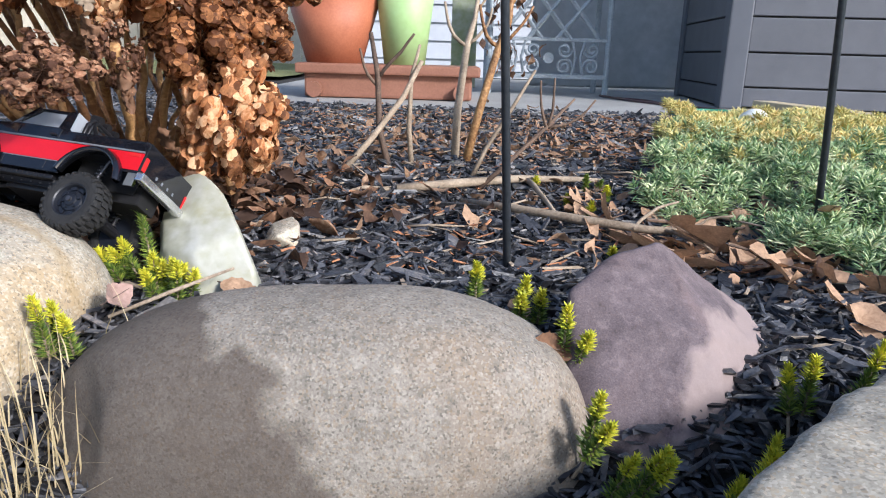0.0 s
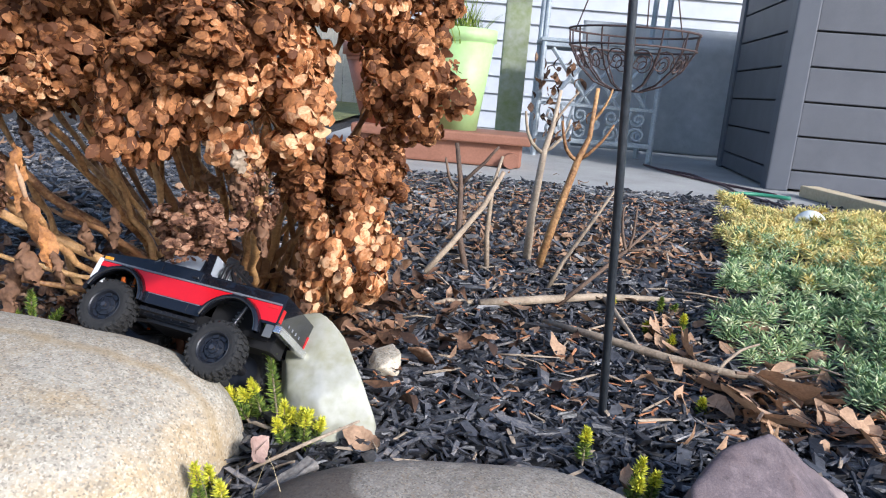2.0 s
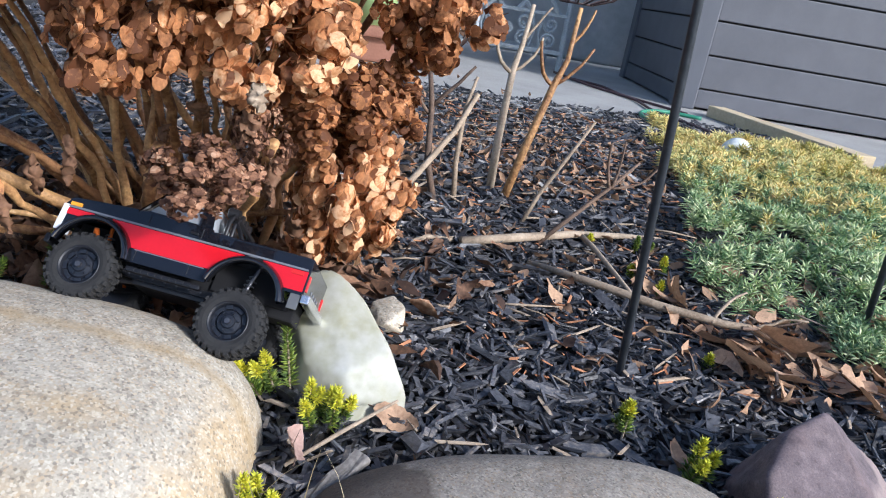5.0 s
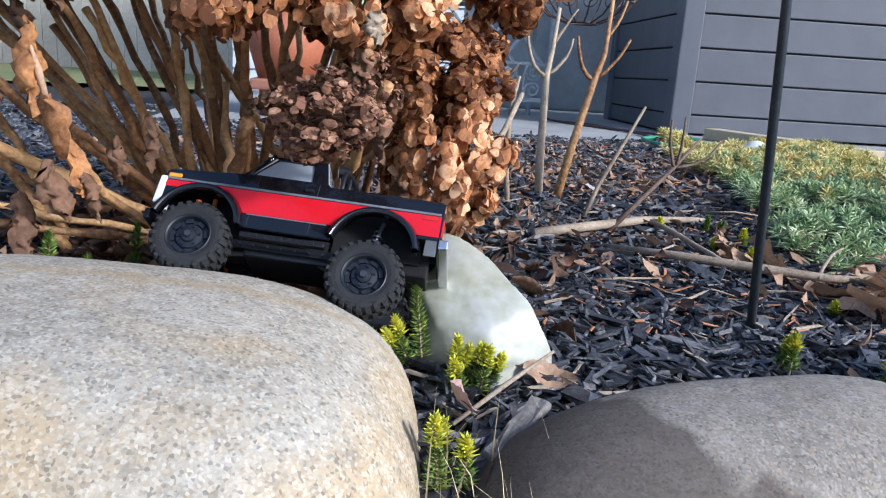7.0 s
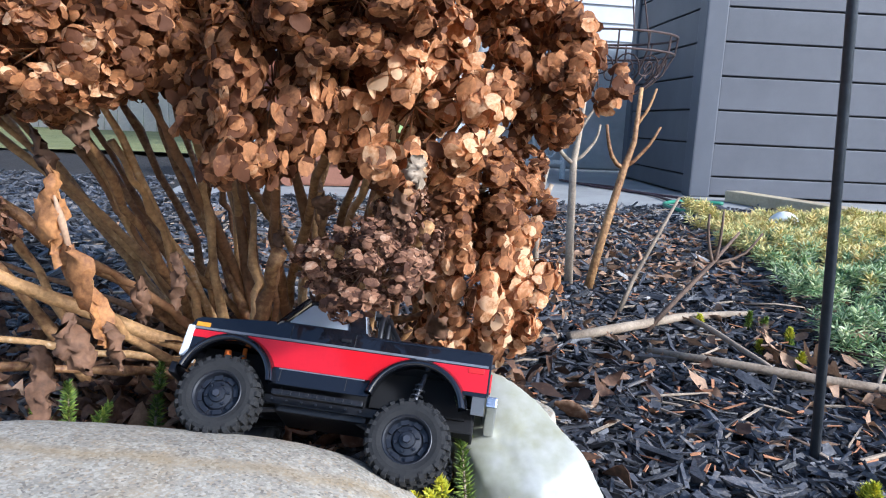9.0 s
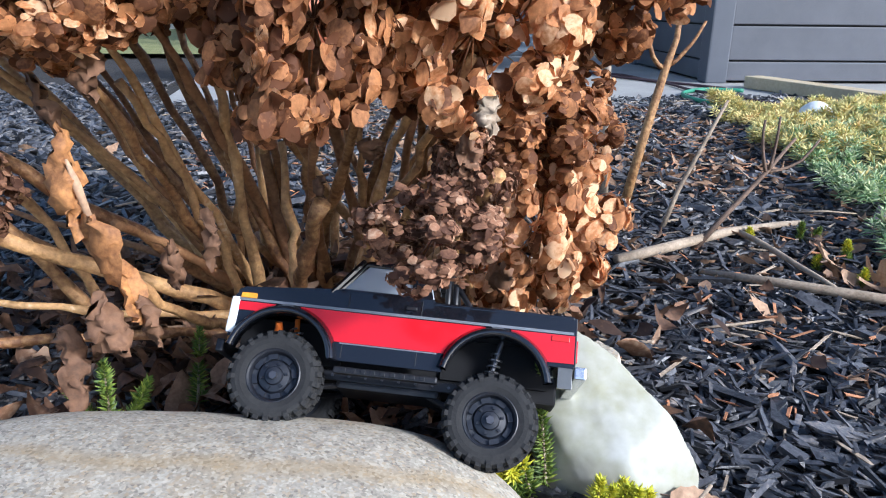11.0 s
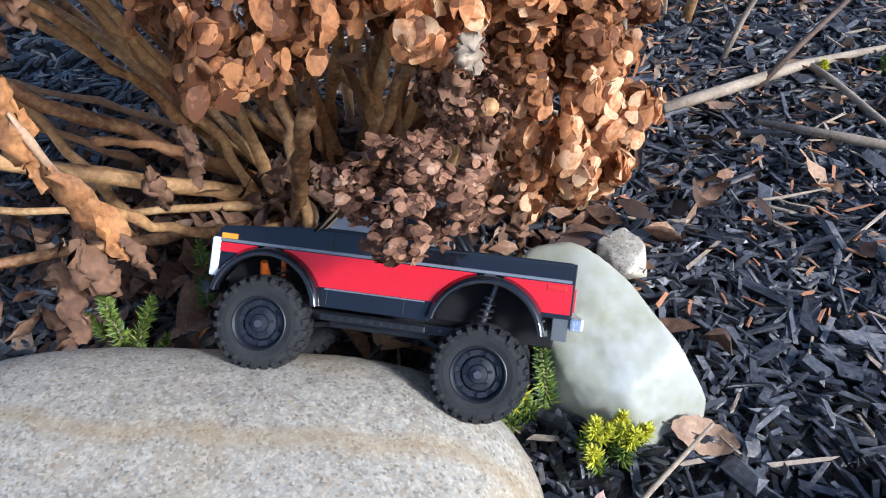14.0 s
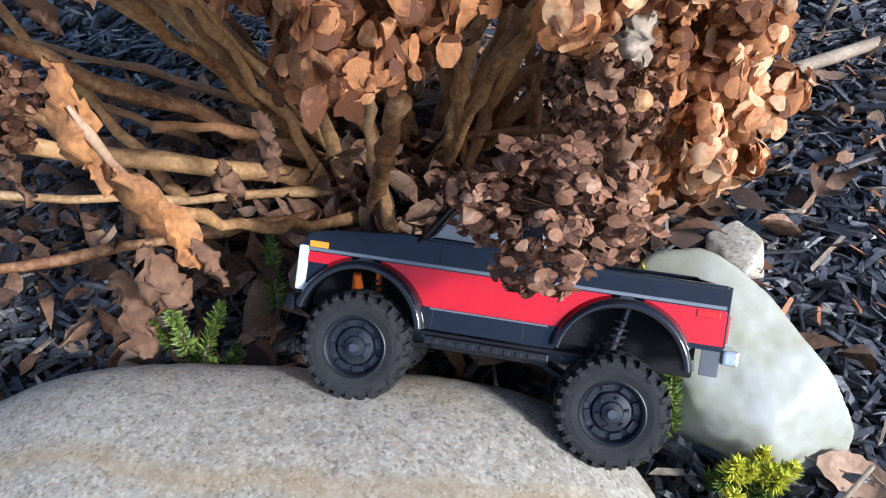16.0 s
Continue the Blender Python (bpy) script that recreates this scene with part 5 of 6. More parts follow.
vv = turned(vv, rng.uniform(0, 6.28, 60), rng.normal(1.2, 0.4, 60), rng.normal(0, 0.5, 60)) + np.stack([rng.normal(0.38, 0.06, 60), rng.uniform(4.10, 4.16, 60), rng.uniform(0.12, 0.6, 60)], 1)[:, None]
vine = raw("dead_vine", vv.reshape(-1, 3), (q[None] + 15 * np.arange(60)[:, None, None]).reshape(-1, 4), "dead_leaf", smooth=True)
tagged(vine, "dead brown vine leaves on the iron stand", "vine")

ps = thing("porch_post", "white painted porch post green with moss", "post", pose(0.17, 4.85, 0.052), kind="structure")
part("shaft", box(bmesh.new(), -0.08, 0.08, -0.08, 0.08, 0.0, 2.4, 0.006), "post", ps)
beam = box(bmesh.new(), -0.045, 0.045, -2.75, 0.08, 2.401, 2.52, 0.006)
bmesh.ops.rotate(beam, verts=beam.verts, cent=(0, 0, 0), matrix=Matrix.Rotation(radians(5.0), 3, "Z"))
part("beam", beam, "post", ps)

# draped cover
bm = bmesh.new()
bmesh.ops.create_grid(bm, x_segments=60, y_segments=40, size=0.5)
for v in bm.verts:
    u, w = v.co.x + 0.5, v.co.y + 0.5
    fold = 0.03 * noise.noise(Vector((u * 7, w * 2.5, 3))) + 0.05 * abs((u - 0.45 + (w - 0.35) * 0.25) % 0.42 - 0.21)
    v.co = Vector((0.62 + 1.75 * u, 5.05 - fold + 0.25 * max(0, w - 0.85), 0.075 + 0.82 * w))
bmesh.ops.solidify(bm, geom=bm.faces[:], thickness=0.01)
tagged(obj("furniture_cover", bm, "cover", None, True), "grey fabric cover draped over patio furniture", "cover")

# house wall with lapped siding
hw = thing("wall_house", "white vinyl lap siding house wall", "wall", pose(0, 0, 0), kind="structure")
part("wall_core", box(bmesh.new(), -1.0, 6.0, 6.50, 6.70, 0.052, 3.2), "siding", hw)
for i in range(20):
    z = 0.06 + i * 0.15
    bm = bmesh.new()
    prism(bm, [(0, 0), (0.03, 0), (0.006, 0.155), (0, 0.155)], -1.0, 6.0)
    for v in bm.verts:
        v.co = Vector((v.co.y, 6.498 - v.co.x, z + v.co.z))
    part("siding_board", bm, "siding", hw)


def hose(name, pts, r, material, label):
    cu = []
    P = [Vector(p) for p in pts]
    for i in range(len(P) - 1):
        p0, p1, p2, p3 = P[max(i - 1, 0)], P[i], P[i + 1], P[min(i + 2, len(P) - 1)]
        for k in range(6):
            t = k / 6
            cu.append(0.5 * (2 * p1 + (p2 - p0) * t + (2 * p0 - 5 * p1 + 4 * p2 - p3) * t * t + (3 * p1 - p0 - 3 * p2 + p3) * t ** 3))
    cu.append(P[-1])
    return tagged(obj(name, tube(cu, r, 8), material, None, True), label, "hose")


hose("garden_hose", [(1.30, 3.05, 0.062), (1.15, 3.10, 0.062), (1.0, 2.98, 0.062), (0.95, 2.80, 0.062), (0.98, 2.66, 0.062), (1.05, 2.55, 0.06), (1.2, 2.42, 0.06), (1.45, 2.32, 0.06)], 0.008, "hose_green", "thin green garden hose on the patio")
hose("power_cable", [(0.92, 4.1, 0.06), (1.0, 3.7, 0.06), (1.12, 3.4, 0.06), (1.10, 3.1, 0.06), (1.15, 2.85, 0.06), (1.2, 2.62, 0.06)], 0.006, "cable", "dark cable lying on the patio")
hose("power_cable", [(0.95, 3.9, 0.06), (1.08, 3.75, 0.06), (1.10, 3.5, 0.06), (1.2, 3.3, 0.06), (1.28, 3.15, 0.06)], 0.006, "cable", "dark cable lying on the patio by the box")
bm = bmesh.new()
bmesh.ops.create_uvsphere(bm, u_segments=28, v_segments=18, radius=0.048)
for v in bm.verts:
    v.co *= 1 + 0.01 * math.sin(v.co.z * 300)
bl = tagged(obj("ball", bm, "ball", None, True), "white plastic ball lying in the sedum", "ball")
bl.matrix_basis = pose(0.99, 2.18, 0.085)


# lawn beyond the bed
bm = bmesh.new()
bmesh.ops.create_grid(bm, x_segments=40, y_segments=40, size=0.5)
for v in bm.verts:
    x, y = -1.1 - 24 * (v.co.x + 0.5), 5.2 + 22 * (v.co.y + 0.5) + 0.25 * noise.noise(Vector((v.co.x * 30, 0, 0)))
    v.co = Vector((x, y, float(ground_z(x, y)) + 0.02 + 0.02 * noise.noise(Vector((x, y, 0)))))
tagged(obj("lawn", bm, "lawn", None, True), "yellow-green winter lawn beyond the bed", "lawn", kind="structure")

# board fence behind the lawn
fe = thing("fence", "weathered tan board fence beyond the lawn", "fence", pose(0, 0, 0), kind="structure")
bd = bmesh.new()
box(bd, -0.07, 0.07, -0.012, 0.012, -0.1, 1.9, 0.004)
board = bpy.data.meshes.new("fence_board")
bd.to_mesh(board)
bd.free()
board.materials.append(M["fence"])
for i in range(80):
    o = new("fence_board", board)
    o.parent = fe
    o.matrix_basis = pose(-1.15 - 0.147 * i, 9.5, 0.05 + rng.uniform(-0.01, 0.01), 0, 0, rng.normal(0, 0.6))
for z in (0.4, 1.5):
    part("fence_rail", box(bmesh.new(), -12.9, -1.05, 9.515, 9.555, z, z + 0.09, 0.004), "fence", fe)

TRUCK_POSE = pose(-0.4359, 0.8363, 0.0994, 39.9, -3.5, 164.6)


# ---- model truck ----
truck = thing("model_truck", "black and red radio-controlled pickup truck climbing over the boulder", "toy truck", TRUCK_POSE)
WB, TR, TW = -0.157, 0.0325, 0.027
ZS = 0.054


def arc(cx, cz, r, a0, a1, n=12):
    return [(cx + r * math.cos(radians(a0 + (a1 - a0) * i / n)), cz + r * math.sin(radians(a0 + (a1 - a0) * i / n))) for i in range(n + 1)]


RA, AZ = 0.0385, 0.0085
front_arch = arc(0.0, AZ, RA, 14, 166)
rear_arch = arc(WB, AZ, RA, 14, 166)


def under(x, base, grow=0.0):
    """Height of the body's lower edge at x, raised over the wheel arches."""
    z = base(x)
    for cx in (0.0, WB):
        r = RA + grow
        if abs(x - cx) < r:
            z = max(z, AZ + math.sqrt(r * r - (x - cx) ** 2))
    return z


def skin(bm, x0, x1, low, high, y0, y1):
    """A thin upright skin between two curves over x."""
    xs_ = sorted(set(list(np.linspace(x0, x1, 90)) + [cx + sgn * (RA + g) * k for cx in (0.0, WB) for sgn in (-1, 1) for g in (0, 0.0035) for k in (0.9999, 0.985, 0.95) if x0 < cx + sgn * (RA + g) * k < x1]))
    cols = []
    for x in xs_:
        lo_, hi_ = low(x), high
        lo_ = min(lo_, hi_ - 0.0002)
        cols.append([bm.verts.new((x, y, z)) for y, z in ((y0, lo_), (y0, hi_), (y1, hi_), (y1, lo_))])
    for p, q in zip(cols, cols[1:]):
        for k in range(4):
            bm.faces.new((p[k], p[(k + 1) % 4], q[(k + 1) % 4], q[k]))
    bm.faces.new(cols[0])
    bm.faces.new(cols[-1][::-1])
    return bm


hw_ = 0.047
# hollow shell: side skins, hood, cab, bed
for s in (-1, 1):
    bm = skin(bmesh.new(), -0.213, 0.0415, lambda x: under(x, lambda u: 0.014 if WB < u < 0 else (0.024 if u > 0 else 0.027)), ZS + 0.0015, s * hw_, s * (hw_ - 0.003))
    part("side_panel", bm, "black_paint", truck)
    up = [(0.0412, ZS + 0.001), (0.038, 0.0610), (-0.036, 0.0665), (-0.108, 0.0665), (-0.112, 0.0635), (-0.211, 0.0635), (-0.213, ZS + 0.001)]
    bm = prism(bmesh.new(), up, s * (hw_ - 0.0002), s * (hw_ - 0.004))
    part("shoulder_panel", bm, "black_paint", truck)
    bm = skin(bmesh.new(), -0.2128, 0.0385, lambda x: under(x, lambda u: 0.0275 if WB < u < 0 else (0.044 if u > 0 else 0.030), 0.0035), ZS - 0.0035, s * (hw_ + 0.0006), s * (hw_ - 0.0005))
    part("red_band", bm, "red_paint", truck, "glossy red side band")
    part("stripe", box(bmesh.new(), -0.212, 0.0405, min(s * (hw_ - 0.0005), s * (hw_ + 0.0009)), max(s * (hw_ - 0.0005), s * (hw_ + 0.0009)), ZS - 0.0028, ZS - 0.0008), "silver", truck, "thin silver side stripe")
    part("marker_light", box(bmesh.new(), 0.025, 0.037, min(s * hw_, s * (hw_ + 0.0012)), max(s * hw_, s * (hw_ + 0.0012)), ZS - 0.0006, ZS + 0.0034, 0.0004), "amber", truck, "amber marker light")
    part("marker_light", box(bmesh.new(), -0.209, -0.196, min(s * hw_, s * (hw_ + 0.0013)), max(s * hw_, s * (hw_ + 0.0013)), ZS - 0.0085, ZS - 0.0045, 0.0004), "red_lens", truck, "red rear marker light")
    for cx in (0.0, WB):
        bm = bmesh.new()
        pr = [(cx + (RA + dr) * math.cos(radians(a)), AZ + (RA + dr) * math.sin(radians(a)), s * (hw_ + w)) for a in range(12, 175, 8) for dr, w in ((-0.0030, -0.004), (-0.0022, 0.0072), (0.0008, 0.0070), (0.0046, 0.0006))]
        vs = [bm.verts.new(Vector((p[0], p[2], p[1]))) for p in pr]
        for i in range(len(vs) // 4 - 1):
            for j in range(4):
                bm.faces.new((vs[4 * i + j], vs[4 * i + (j + 1) % 4], vs[4 * i + 4 + (j + 1) % 4], vs[4 * i + 4 + j]))
        part("fender_flare", bm, "black_paint", truck, "glossy black fender flare", True)
    # door seams and handle
    for x in (-0.045, -0.100):
        part("door_seam", box(bmesh.new(), x, x + 0.0006, min(s * (hw_ - 0.001), s * (hw_ + 0.0003)), max(s * (hw_ - 0.001), s * (hw_ + 0.0003)), 0.016, ZS + 0.011), "gap", truck)
    part("door_handle", box(bmesh.new(), -0.096, -0.088, min(s * hw_, s * (hw_ + 0.002)), max(s * hw_, s * (hw_ + 0.002)), ZS + 0.003, ZS + 0.0055, 0.0006), "black_plastic", truck)
# hood
bm = prism(bmesh.new(), [(0.041, 0.035), (0.0405, 0.0600), (0.036, 0.0627), (-0.036, 0.0685), (-0.042, 0.0685), (-0.042, 0.060), (0.032, 0.055), (0.034, 0.035)], -hw_ + 0.002, hw_ - 0.002)
part("hood", bm, "black_paint", truck)
for y in (-0.030, 0.030, -0.008, 0.008):
    part("hood_crease", box(bmesh.new(), -0.024, 0.034, y - 0.0007, y + 0.0007, -0.0006, 0.0006, 0.0, pose(0.0, 0, 0.0661, 0, 4.7, 0)), "black_paint", truck)
part("grille", box(bmesh.new(), 0.040, 0.0425, -0.026, 0.026, 0.034, 0.056, 0.0008), "black_plastic", truck)
for s in (-1, 1):
    part("headlight", box(bmesh.new(), 0.0370, 0.0436, s * 0.038 - 0.0095, s * 0.038 + 0.0102, 0.026, 0.054, 0.0016), "lamp_white", truck, "white rectangular headlight")
# cab with sloping pillars
def cab_frame():
    lo, hi = 0.0665, 0.0945
    wl, wh = hw_ - 0.002, hw_ - 0.009
    xs = {"fl": -0.030, "fh": -0.050, "bl": -0.108, "bh": -0.099}
    return lo, hi, wl, wh, xs


lo, hi, wl, wh, xs = cab_frame()
bm = bmesh.new()
vs = [bm.verts.new(p) for p in [(xs["fh"] + 0.002, -wh, hi - 0.002), (xs["bh"] - 0.001, -wh, hi - 0.002), (xs["bh"] - 0.001, wh, hi - 0.002), (xs["fh"] + 0.002, wh, hi - 0.002),
                                (xs["fh"] - 0.002, -wh + 0.003, hi + 0.002), (xs["bh"] + 0.002, -wh + 0.003, hi + 0.002), (xs["bh"] + 0.002, wh - 0.003, hi + 0.002), (xs["fh"] - 0.002, wh - 0.003, hi + 0.002)]]
for f in ((0, 3, 2, 1), (4, 5, 6, 7), (0, 1, 5, 4), (1, 2, 6, 5), (2, 3, 7, 6), (3, 0, 4, 7)):
    bm.faces.new([vs[i] for i in f])
bmesh.ops.bevel(bm, geom=bm.edges[:], offset=0.0012, segments=2, affect="EDGES")
part("roof", bm, "black_paint", truck)
for s in (-1, 1):
    part("pillar", tube([(xs["fl"], s * wl, lo - 0.002), (xs["fh"], s * wh, hi)], 0.0024, 6), "black_paint", truck)
    bm = bmesh.new()
    q = [(xs["bl"], lo - 0.002), (xs["bh"], hi), (xs["bh"] + 0.010, hi), (xs["bl"] + 0.016, lo - 0.002)]
    o = [bm.verts.new((x, s * (wl if z < hi - 0.01 else wh), z)) for x, z in q]
    i_ = [bm.verts.new((x, s * ((wl if z < hi - 0.01 else wh) - 0.004), z)) for x, z in q]
    bm.faces.new(o)
    bm.faces.new(i_[::-1])
    for k in range(4):
        bm.faces.new((o[k], o[(k + 1) % 4], i_[(k + 1) % 4], i_[k]))
    part("rear_pillar", bm, "black_paint", truck)
    bm = bmesh.new()
    q = [(xs["fl"] - 0.008, lo + 0.002), (xs["fh"] - 0.004, hi - 0.004), (xs["bh"] + 0.011, hi - 0.004), (xs["bl"] + 0.017, lo + 0.002)]
    o = [bm.verts.new((x, s * ((wl if z < hi - 0.01 else wh) - 0.001), z)) for x, z in q]
    bm.faces.new(o)
    r_ = bmesh.ops.extrude_face_region(bm, geom=bm.faces[:])
    for v in r_["geom"]:
        if isinstance(v, bmesh.types.BMVert):
            v.co.y -= s * 0.001
    part("side_window", bm, "glass", truck, "pale smoked side window")
    wz = lambda z: wl + (wh - wl) * (z - lo) / (hi - lo)
    ring = [(xs["fl"] - 0.006, lo + 0.001), (xs["fh"] - 0.002, hi - 0.0025), (xs["bh"] + 0.010, hi - 0.0025), (xs["bl"] + 0.016, lo + 0.001), (xs["fl"] - 0.006, lo + 0.001)]
    part("window_frame", tube([(x, s * (wz(z) - 0.0008), z) for x, z in ring], 0.0019, 6), "black_paint", truck)
    part("door_sill", box(bmesh.new(), xs["bl"], xs["fl"], s * wl - 0.0025, s * wl + 0.0012, lo - 0.004, lo + 0.001, 0.0005), "black_paint", truck)
for nm, (xa, xb) in (("windscreen", (xs["fl"], xs["fh"])), ("rear_window", (xs["bl"] + 0.001, xs["bh"] - 0.0005))):
    bm = bmesh.new()
    vs = [bm.verts.new(p) for p in ((xa, -wl, lo), (xa, wl, lo), (xb, wh, hi), (xb, -wh, hi))]
    bm.faces.new(vs)
    r_ = bmesh.ops.extrude_face_region(bm, geom=bm.faces[:])
    for v in r_["geom"]:
        if isinstance(v, bmesh.types.BMVert):
            v.co.x -= 0.001
    part(nm, bm, "glass", truck)
part("interior", box(bmesh.new(), -0.100, -0.045, -0.038, 0.038, 0.050, 0.066), "black_plastic", truck)
# bed
part("bed_floor", box(bmesh.new(), -0.210, -0.110, -hw_ + 0.003, hw_ - 0.003, 0.046, 0.048), "bed", truck)
part("bed_front", box(bmesh.new(), -0.1115, -0.108, -hw_ + 0.002, hw_ - 0.002, 0.046, 0.0655), "black_paint", truck)
for i in range(13):
    y = -0.036 + 0.006 * i
    part("bed_rib", box(bmesh.new(), -0.207, -0.113, y - 0.0013, y + 0.0013, 0.048, 0.0494), "bed", truck)
for s in (-1, 1):
    part("bed_rail", box(bmesh.new(), -0.212, -0.108, s * 0.0445 - 0.003, s * 0.0445 + 0.003, 0.0625, 0.0650, 0.0008), "black_paint", truck)
    part("wheel_box", box(bmesh.new(), WB - 0.014, WB + 0.016, s * 0.031 - 0.009, s * 0.031 + 0.009, 0.048, 0.0575, 0.0015), "bed", truck)
part("bed_panel", box(bmesh.new(), -0.205, -0.180, -0.024, 0.024, 0.0485, 0.0535, 0.001), "bed", truck)
part("tailgate", box(bmesh.new(), -0.2145, -0.2105, -hw_ + 0.001, hw_ - 0.001, 0.029, 0.0645, 0.0006), "black_paint", truck)
for s in (-1, 1):
    part("tail_light", box(bmesh.new(), -0.2158, -0.2140, s * 0.042 - 0.0028, s * 0.042 + 0.0028, 0.032, 0.048, 0.0005), "red_lens", truck, "red tail light")
for i in range(4):
    part("tailgate_mark", box(bmesh.new(), -0.2153, -0.2144, -0.0185 + 0.0115 * i, -0.0160 + 0.0115 * i, 0.036, 0.0395), "silver", truck)
for s in (-1, 1):
    # smoked clear corner of the shell behind the rear wheel, wheel-arch highlights
    part("rear_valance", box(bmesh.new(), -0.2125, -0.2020, s * 0.0455 - 0.0006, s * 0.0455 + 0.0006, 0.012, 0.0275, 0.0004), "smoked", truck, "smoked clear plastic corner below the bumper")
    part("sill_trim", box(bmesh.new(), -0.1140, -0.0425, s * 0.0474 - 0.0004, s * 0.0474 + 0.0004, 0.0262, 0.0272, 0.0002), "silver", truck, "thin silver sill line")
    step = part("step_bar", box(bmesh.new(), -0.117, -0.041, s * 0.0440 - 0.0035, s * 0.0440 + 0.0035, 0.0050, 0.0100, 0.0014), "black_plastic", truck, "ribbed black plastic step")
    for k in range(9):
        part("step_rib", box(bmesh.new(), -0.108 + 0.0072 * k, -0.1045 + 0.0072 * k, s * 0.0478 - 0.0006, s * 0.0478 + 0.0006, 0.0060, 0.0090, 0.0003), "black_plastic", step)
part("rear_bumper", box(bmesh.new(), -0.2225, -0.2135, -hw_ - 0.001, hw_ + 0.001, 0.0195, 0.0285, 0.0015), "chrome", truck, "bright chrome rear bumper")
part("front_bumper", box(bmesh.new(), 0.0438, 0.0500, -0.043, 0.043, 0.012, 0.022, 0.002), "black_plastic", truck, "black front bumper")
part("bull_bar", tube([(0.047, -0.024, 0.018), (0.048, -0.024, 0.046), (0.048, -0.020, 0.052), (0.048, 0.020, 0.052), (0.048, 0.024, 0.046), (0.047, 0.024, 0.018)], 0.0018, 8), "black_plastic", truck, smooth=True)
# roll bar and lamps
for x, h in ((-0.1165, 0.091), (-0.1225, 0.088)):
    part("roll_bar", tube([(x - 0.002, -0.037, 0.050), (x, -0.036, h - 0.008), (x, -0.030, h), (x, 0.030, h), (x, 0.036, h - 0.008), (x - 0.002, 0.037, 0.050)], 0.0023, 8), "black_plastic", truck, smooth=True)
for s in (-1, 1):
    part("roll_bar_stay", tube([(-0.1225, s * 0.034, 0.084), (-0.148, s * 0.034, 0.050)], 0.0022, 8), "black_plastic", truck, smooth=True)
for y in (-0.0225, -0.0075, 0.0075, 0.0225):
    lamp = part("roof_lamp", cyl(bmesh.new(), (-0.119, y, 0.0965), (-0.108, y, 0.0965), 0.0045, 0.0062, 16), "black_plastic", truck, smooth=False)
    part("lens", cyl(bmesh.new(), (-0.1082, y, 0.0965), (-0.1072, y, 0.0965), 0.0054, 0.0054, 16), "lamp_white", lamp)
# chassis
# dark plates added inside the arches to stand in for their shade
for cx in (0.0, WB):
    for s in (-1, 1):
        part("inner_fender", box(bmesh.new(), cx - 0.040, cx + 0.040, s * 0.018 - 0.001, s * 0.018 + 0.001, 0.014, 0.0455), "shade_black", truck)
for s in (-1, 1):
    part("frame_rail", box(bmesh.new(), -0.150, -0.010, s * 0.026 - 0.002, s * 0.026 + 0.002, 0.003, 0.010, 0.0006), "black_plastic", truck)
    for k in range(8):
        part("screw", cyl(bmesh.new(), (-0.125 + 0.0125 * k, s * 0.0278, 0.0065), (-0.125 + 0.0125 * k, s * 0.0290, 0.0065), 0.0012, 0.0010, 8), "steel", truck)
part("chassis", box(bmesh.new(), -0.205, 0.028, -0.016, 0.016, 0.004, 0.026, 0.002), "shade_black", truck)
part("skid_plate", box(bmesh.new(), -0.118, -0.040, -0.024, 0.024, -0.002, 0.007, 0.003), "black_plastic", truck)
for cx, dz in ((0.0, -0.0030), (WB, -0.0167)):
    part("axle", tube([(cx, -0.034, dz), (cx, 0, dz), (cx, 0.034, dz)], [0.0055, 0.0065, 0.0055], 10), "black_plastic", truck)
    bm = bmesh.new()
    bmesh.ops.create_uvsphere(bm, u_segments=14, v_segments=10, radius=0.0115, matrix=Matrix.Translation((cx, 0.006, dz)))
    part("differential", bm, "black_plastic", truck, smooth=True)
    for s in (-1, 1):
        inw = -0.062 if cx == 0 else -0.100
        part("link", tube([(cx, s * 0.024, dz - 0.004), (inw, s * 0.018, 0.004)], 0.0023, 6), "black_plastic", truck)
        top = (cx - 0.004, s * 0.030, 0.045)
        bot = (cx - (0.010 if cx == 0 else -0.010), s * 0.030, dz + 0.004)
        sh = part("shock", cyl(bmesh.new(), bot, top, 0.0020, 0.0020, 10), "steel" if cx else "orange", truck, "" if cx else "orange anodised shock body")
        a, b = Vector(bot), Vector(top)
        d = (b - a).normalized()
        e1 = d.orthogonal().normalized()
        e2 = d.cross(e1)
        part("spring", tube([a.lerp(b, 0.10 + 0.72 * i / 80) + (e1 * math.cos(i * 0.72) + e2 * math.sin(i * 0.72)) * 0.0046 for i in range(81)], 0.0008, 5), "steel", sh)
part("steering_knob", cyl(bmesh.new(), (0.008, 0.030, 0.030), (0.008, 0.036, 0.040), 0.004, 0.0025, 10), "orange", truck, "orange anodised fitting")


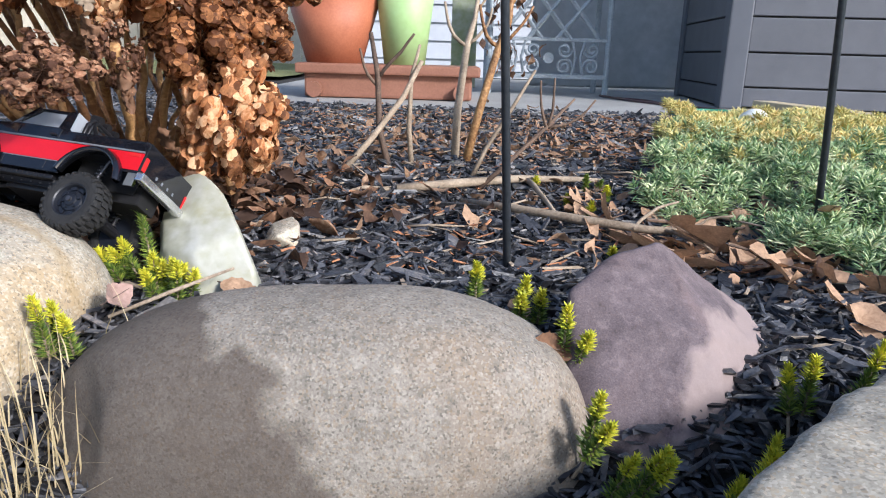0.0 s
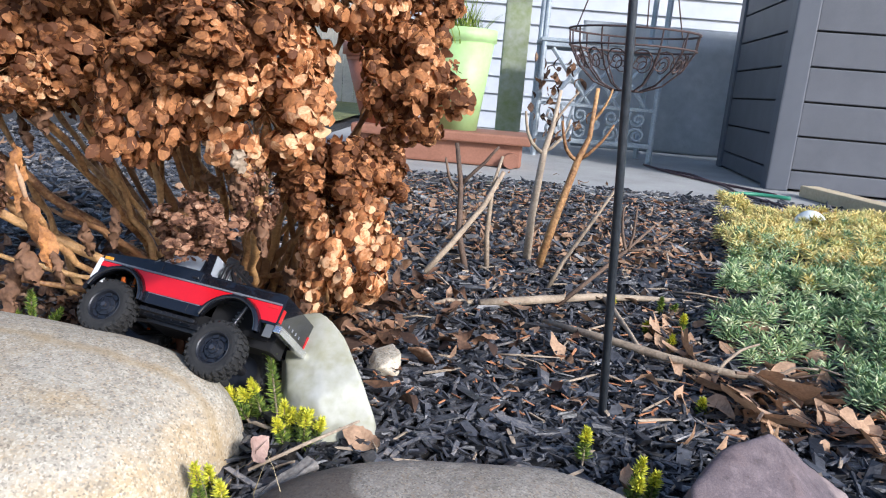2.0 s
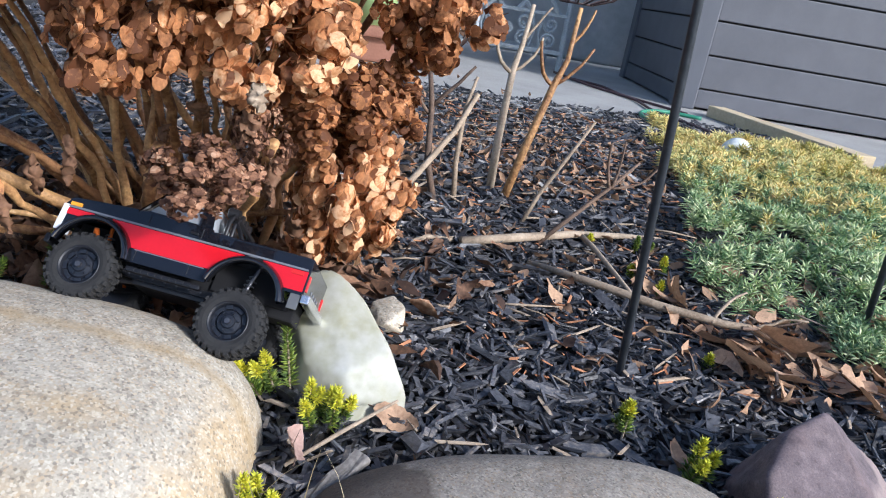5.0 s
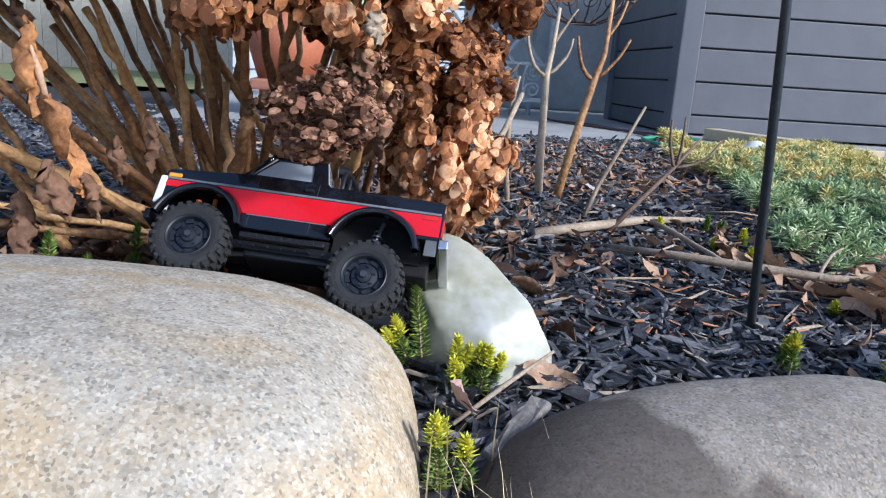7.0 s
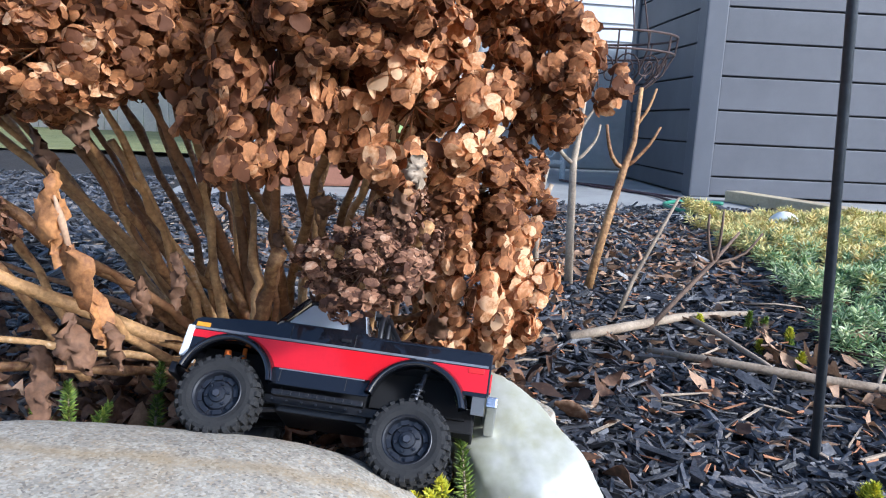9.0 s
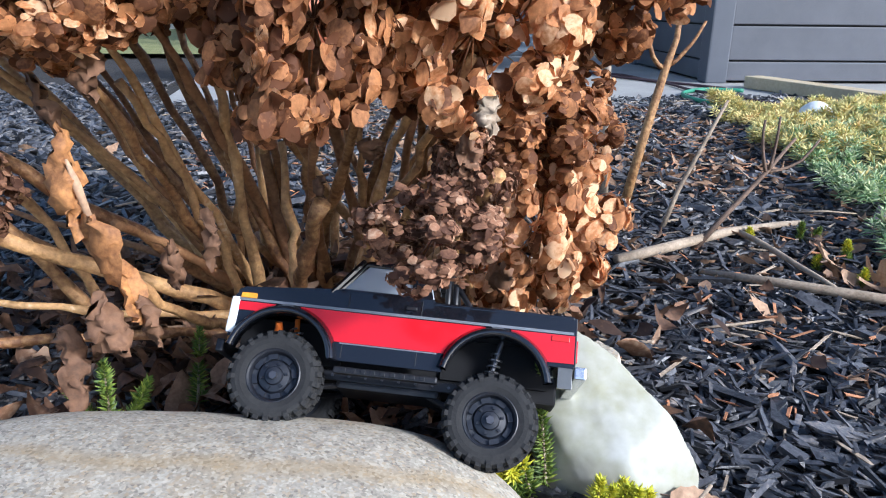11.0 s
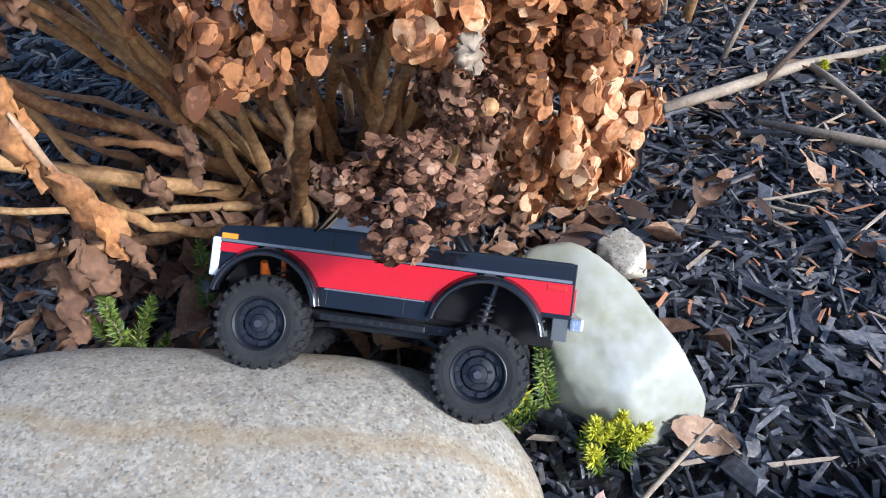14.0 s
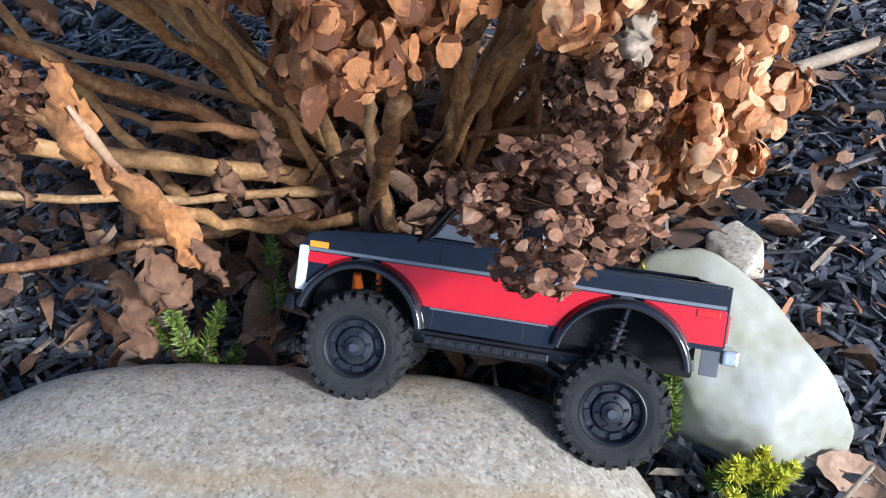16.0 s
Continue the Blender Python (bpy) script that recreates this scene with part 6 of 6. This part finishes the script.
def wheel_meshes():
    n = 52
    prof = [(0.0195, -0.0125), (0.0235, -0.0136), (0.0268, -0.0136), (0.0296, -0.0128), (0.0312, -0.0098), (0.0317, -0.0058), (0.0317, -0.0046), (0.0318, 0.0), (0.0317, 0.0046), (0.0317, 0.0058), (0.0312, 0.0098), (0.0296, 0.0128), (0.0268, 0.0136), (0.0235, 0.0136), (0.0195, 0.0125)]
    bm = bmesh.new()
    rings = [[bm.verts.new((r * math.cos(2 * math.pi * (i + 0.4 * abs(y) / 0.0136) / n), y, r * math.sin(2 * math.pi * (i + 0.4 * abs(y) / 0.0136) / n))) for i in range(n)] for r, y in prof]
    rings.append(rings[0])
    knobs = []
    for b_, (p, q) in enumerate(zip(rings, rings[1:])):
        for i in range(n):
            f = bm.faces.new((p[i], p[(i + 1) % n], q[(i + 1) % n], q[i]))
            if (b_ in (3, 4, 9, 10) and i % 2 == 0) or (b_ in (6, 7) and i % 2 == 1) or (b_ in (2, 11) and i % 4 == 0):
                knobs.append(f)
    bmesh.ops.recalc_face_normals(bm, faces=bm.faces)
    grown = bmesh.ops.extrude_face_region(bm, geom=knobs)
    for v in grown["geom"]:
        if isinstance(v, bmesh.types.BMVert):
            d = Vector((v.co.x, v.co.y * 0.55, v.co.z)).normalized()
            v.co += d * 0.0024
    bmesh.ops.delete(bm, geom=[f for f in knobs if f.is_valid], context="FACES_ONLY")
    bmesh.ops.recalc_face_normals(bm, faces=bm.faces)
    ty = bpy.data.meshes.new("tyre")
    bm.to_mesh(ty)
    bm.free()
    ty.materials.append(M["rubber"])
    bm = bmesh.new()
    prof = [(0.0205, -0.0115), (0.0205, 0.0120), (0.0188, 0.0128), (0.0175, 0.0115), (0.0160, 0.0065), (0.0125, 0.0060), (0.0110, 0.0085), (0.0068, 0.0095), (0.0060, 0.0112), (0.0025, 0.0118)]
    n = 36
    rings = [[bm.verts.new((r * math.cos(2 * math.pi * i / n), y, r * math.sin(2 * math.pi * i / n))) for i in range(n)] for r, y in prof]
    for p, q in zip(rings, rings[1:]):
        for i in range(n):
            bm.faces.new((p[i], p[(i + 1) % n], q[(i + 1) % n], q[i]))
    bm.faces.new(rings[-1])
    bm.faces.new(rings[0][::-1])
    for i in range(8):
        m = Matrix.Rotation(2 * math.pi * i / 8, 4, "Y") @ Matrix.Translation((0.0142, 0.0062, 0))
        box(bm, -0.0018, 0.0018, 0, 0.0022, -0.0034, 0.0034, 0.0, m)
    for i in range(6):
        m = Matrix.Rotation(2 * math.pi * i / 6, 4, "Y") @ Matrix.Translation((0.0090, 0.0090, 0))
        box(bm, -0.0009, 0.0009, 0, 0.0018, -0.0009, 0.0009, 0.0, m)
    bmesh.ops.recalc_face_normals(bm, faces=bm.faces)
    ri = bpy.data.meshes.new("rim")
    bm.to_mesh(ri)
    bm.free()
    ri.materials.append(M["rim"])
    return ty, ri


TYRE, RIM = wheel_meshes()
for cx, dz, steer in ((0.0, -0.0030, 3.0), (WB, -0.0167, 0.0)):
    for s in (-1, 1):
        w = part("wheel", cyl(bmesh.new(), (0, 0.002, 0), (0, 0.0145, 0), 0.0034, 0.0030, 6), "steel", truck, "black six-lug wheel with chunky tyre")
        w.matrix_basis = pose(cx, s * 0.0415, dz, 0, rng.uniform(0, 40), (180 if s < 0 else 0) + steer)
        for nm, me in (("tyre", TYRE), ("rim", RIM)):
            o = new(nm, me)
            o.parent = w
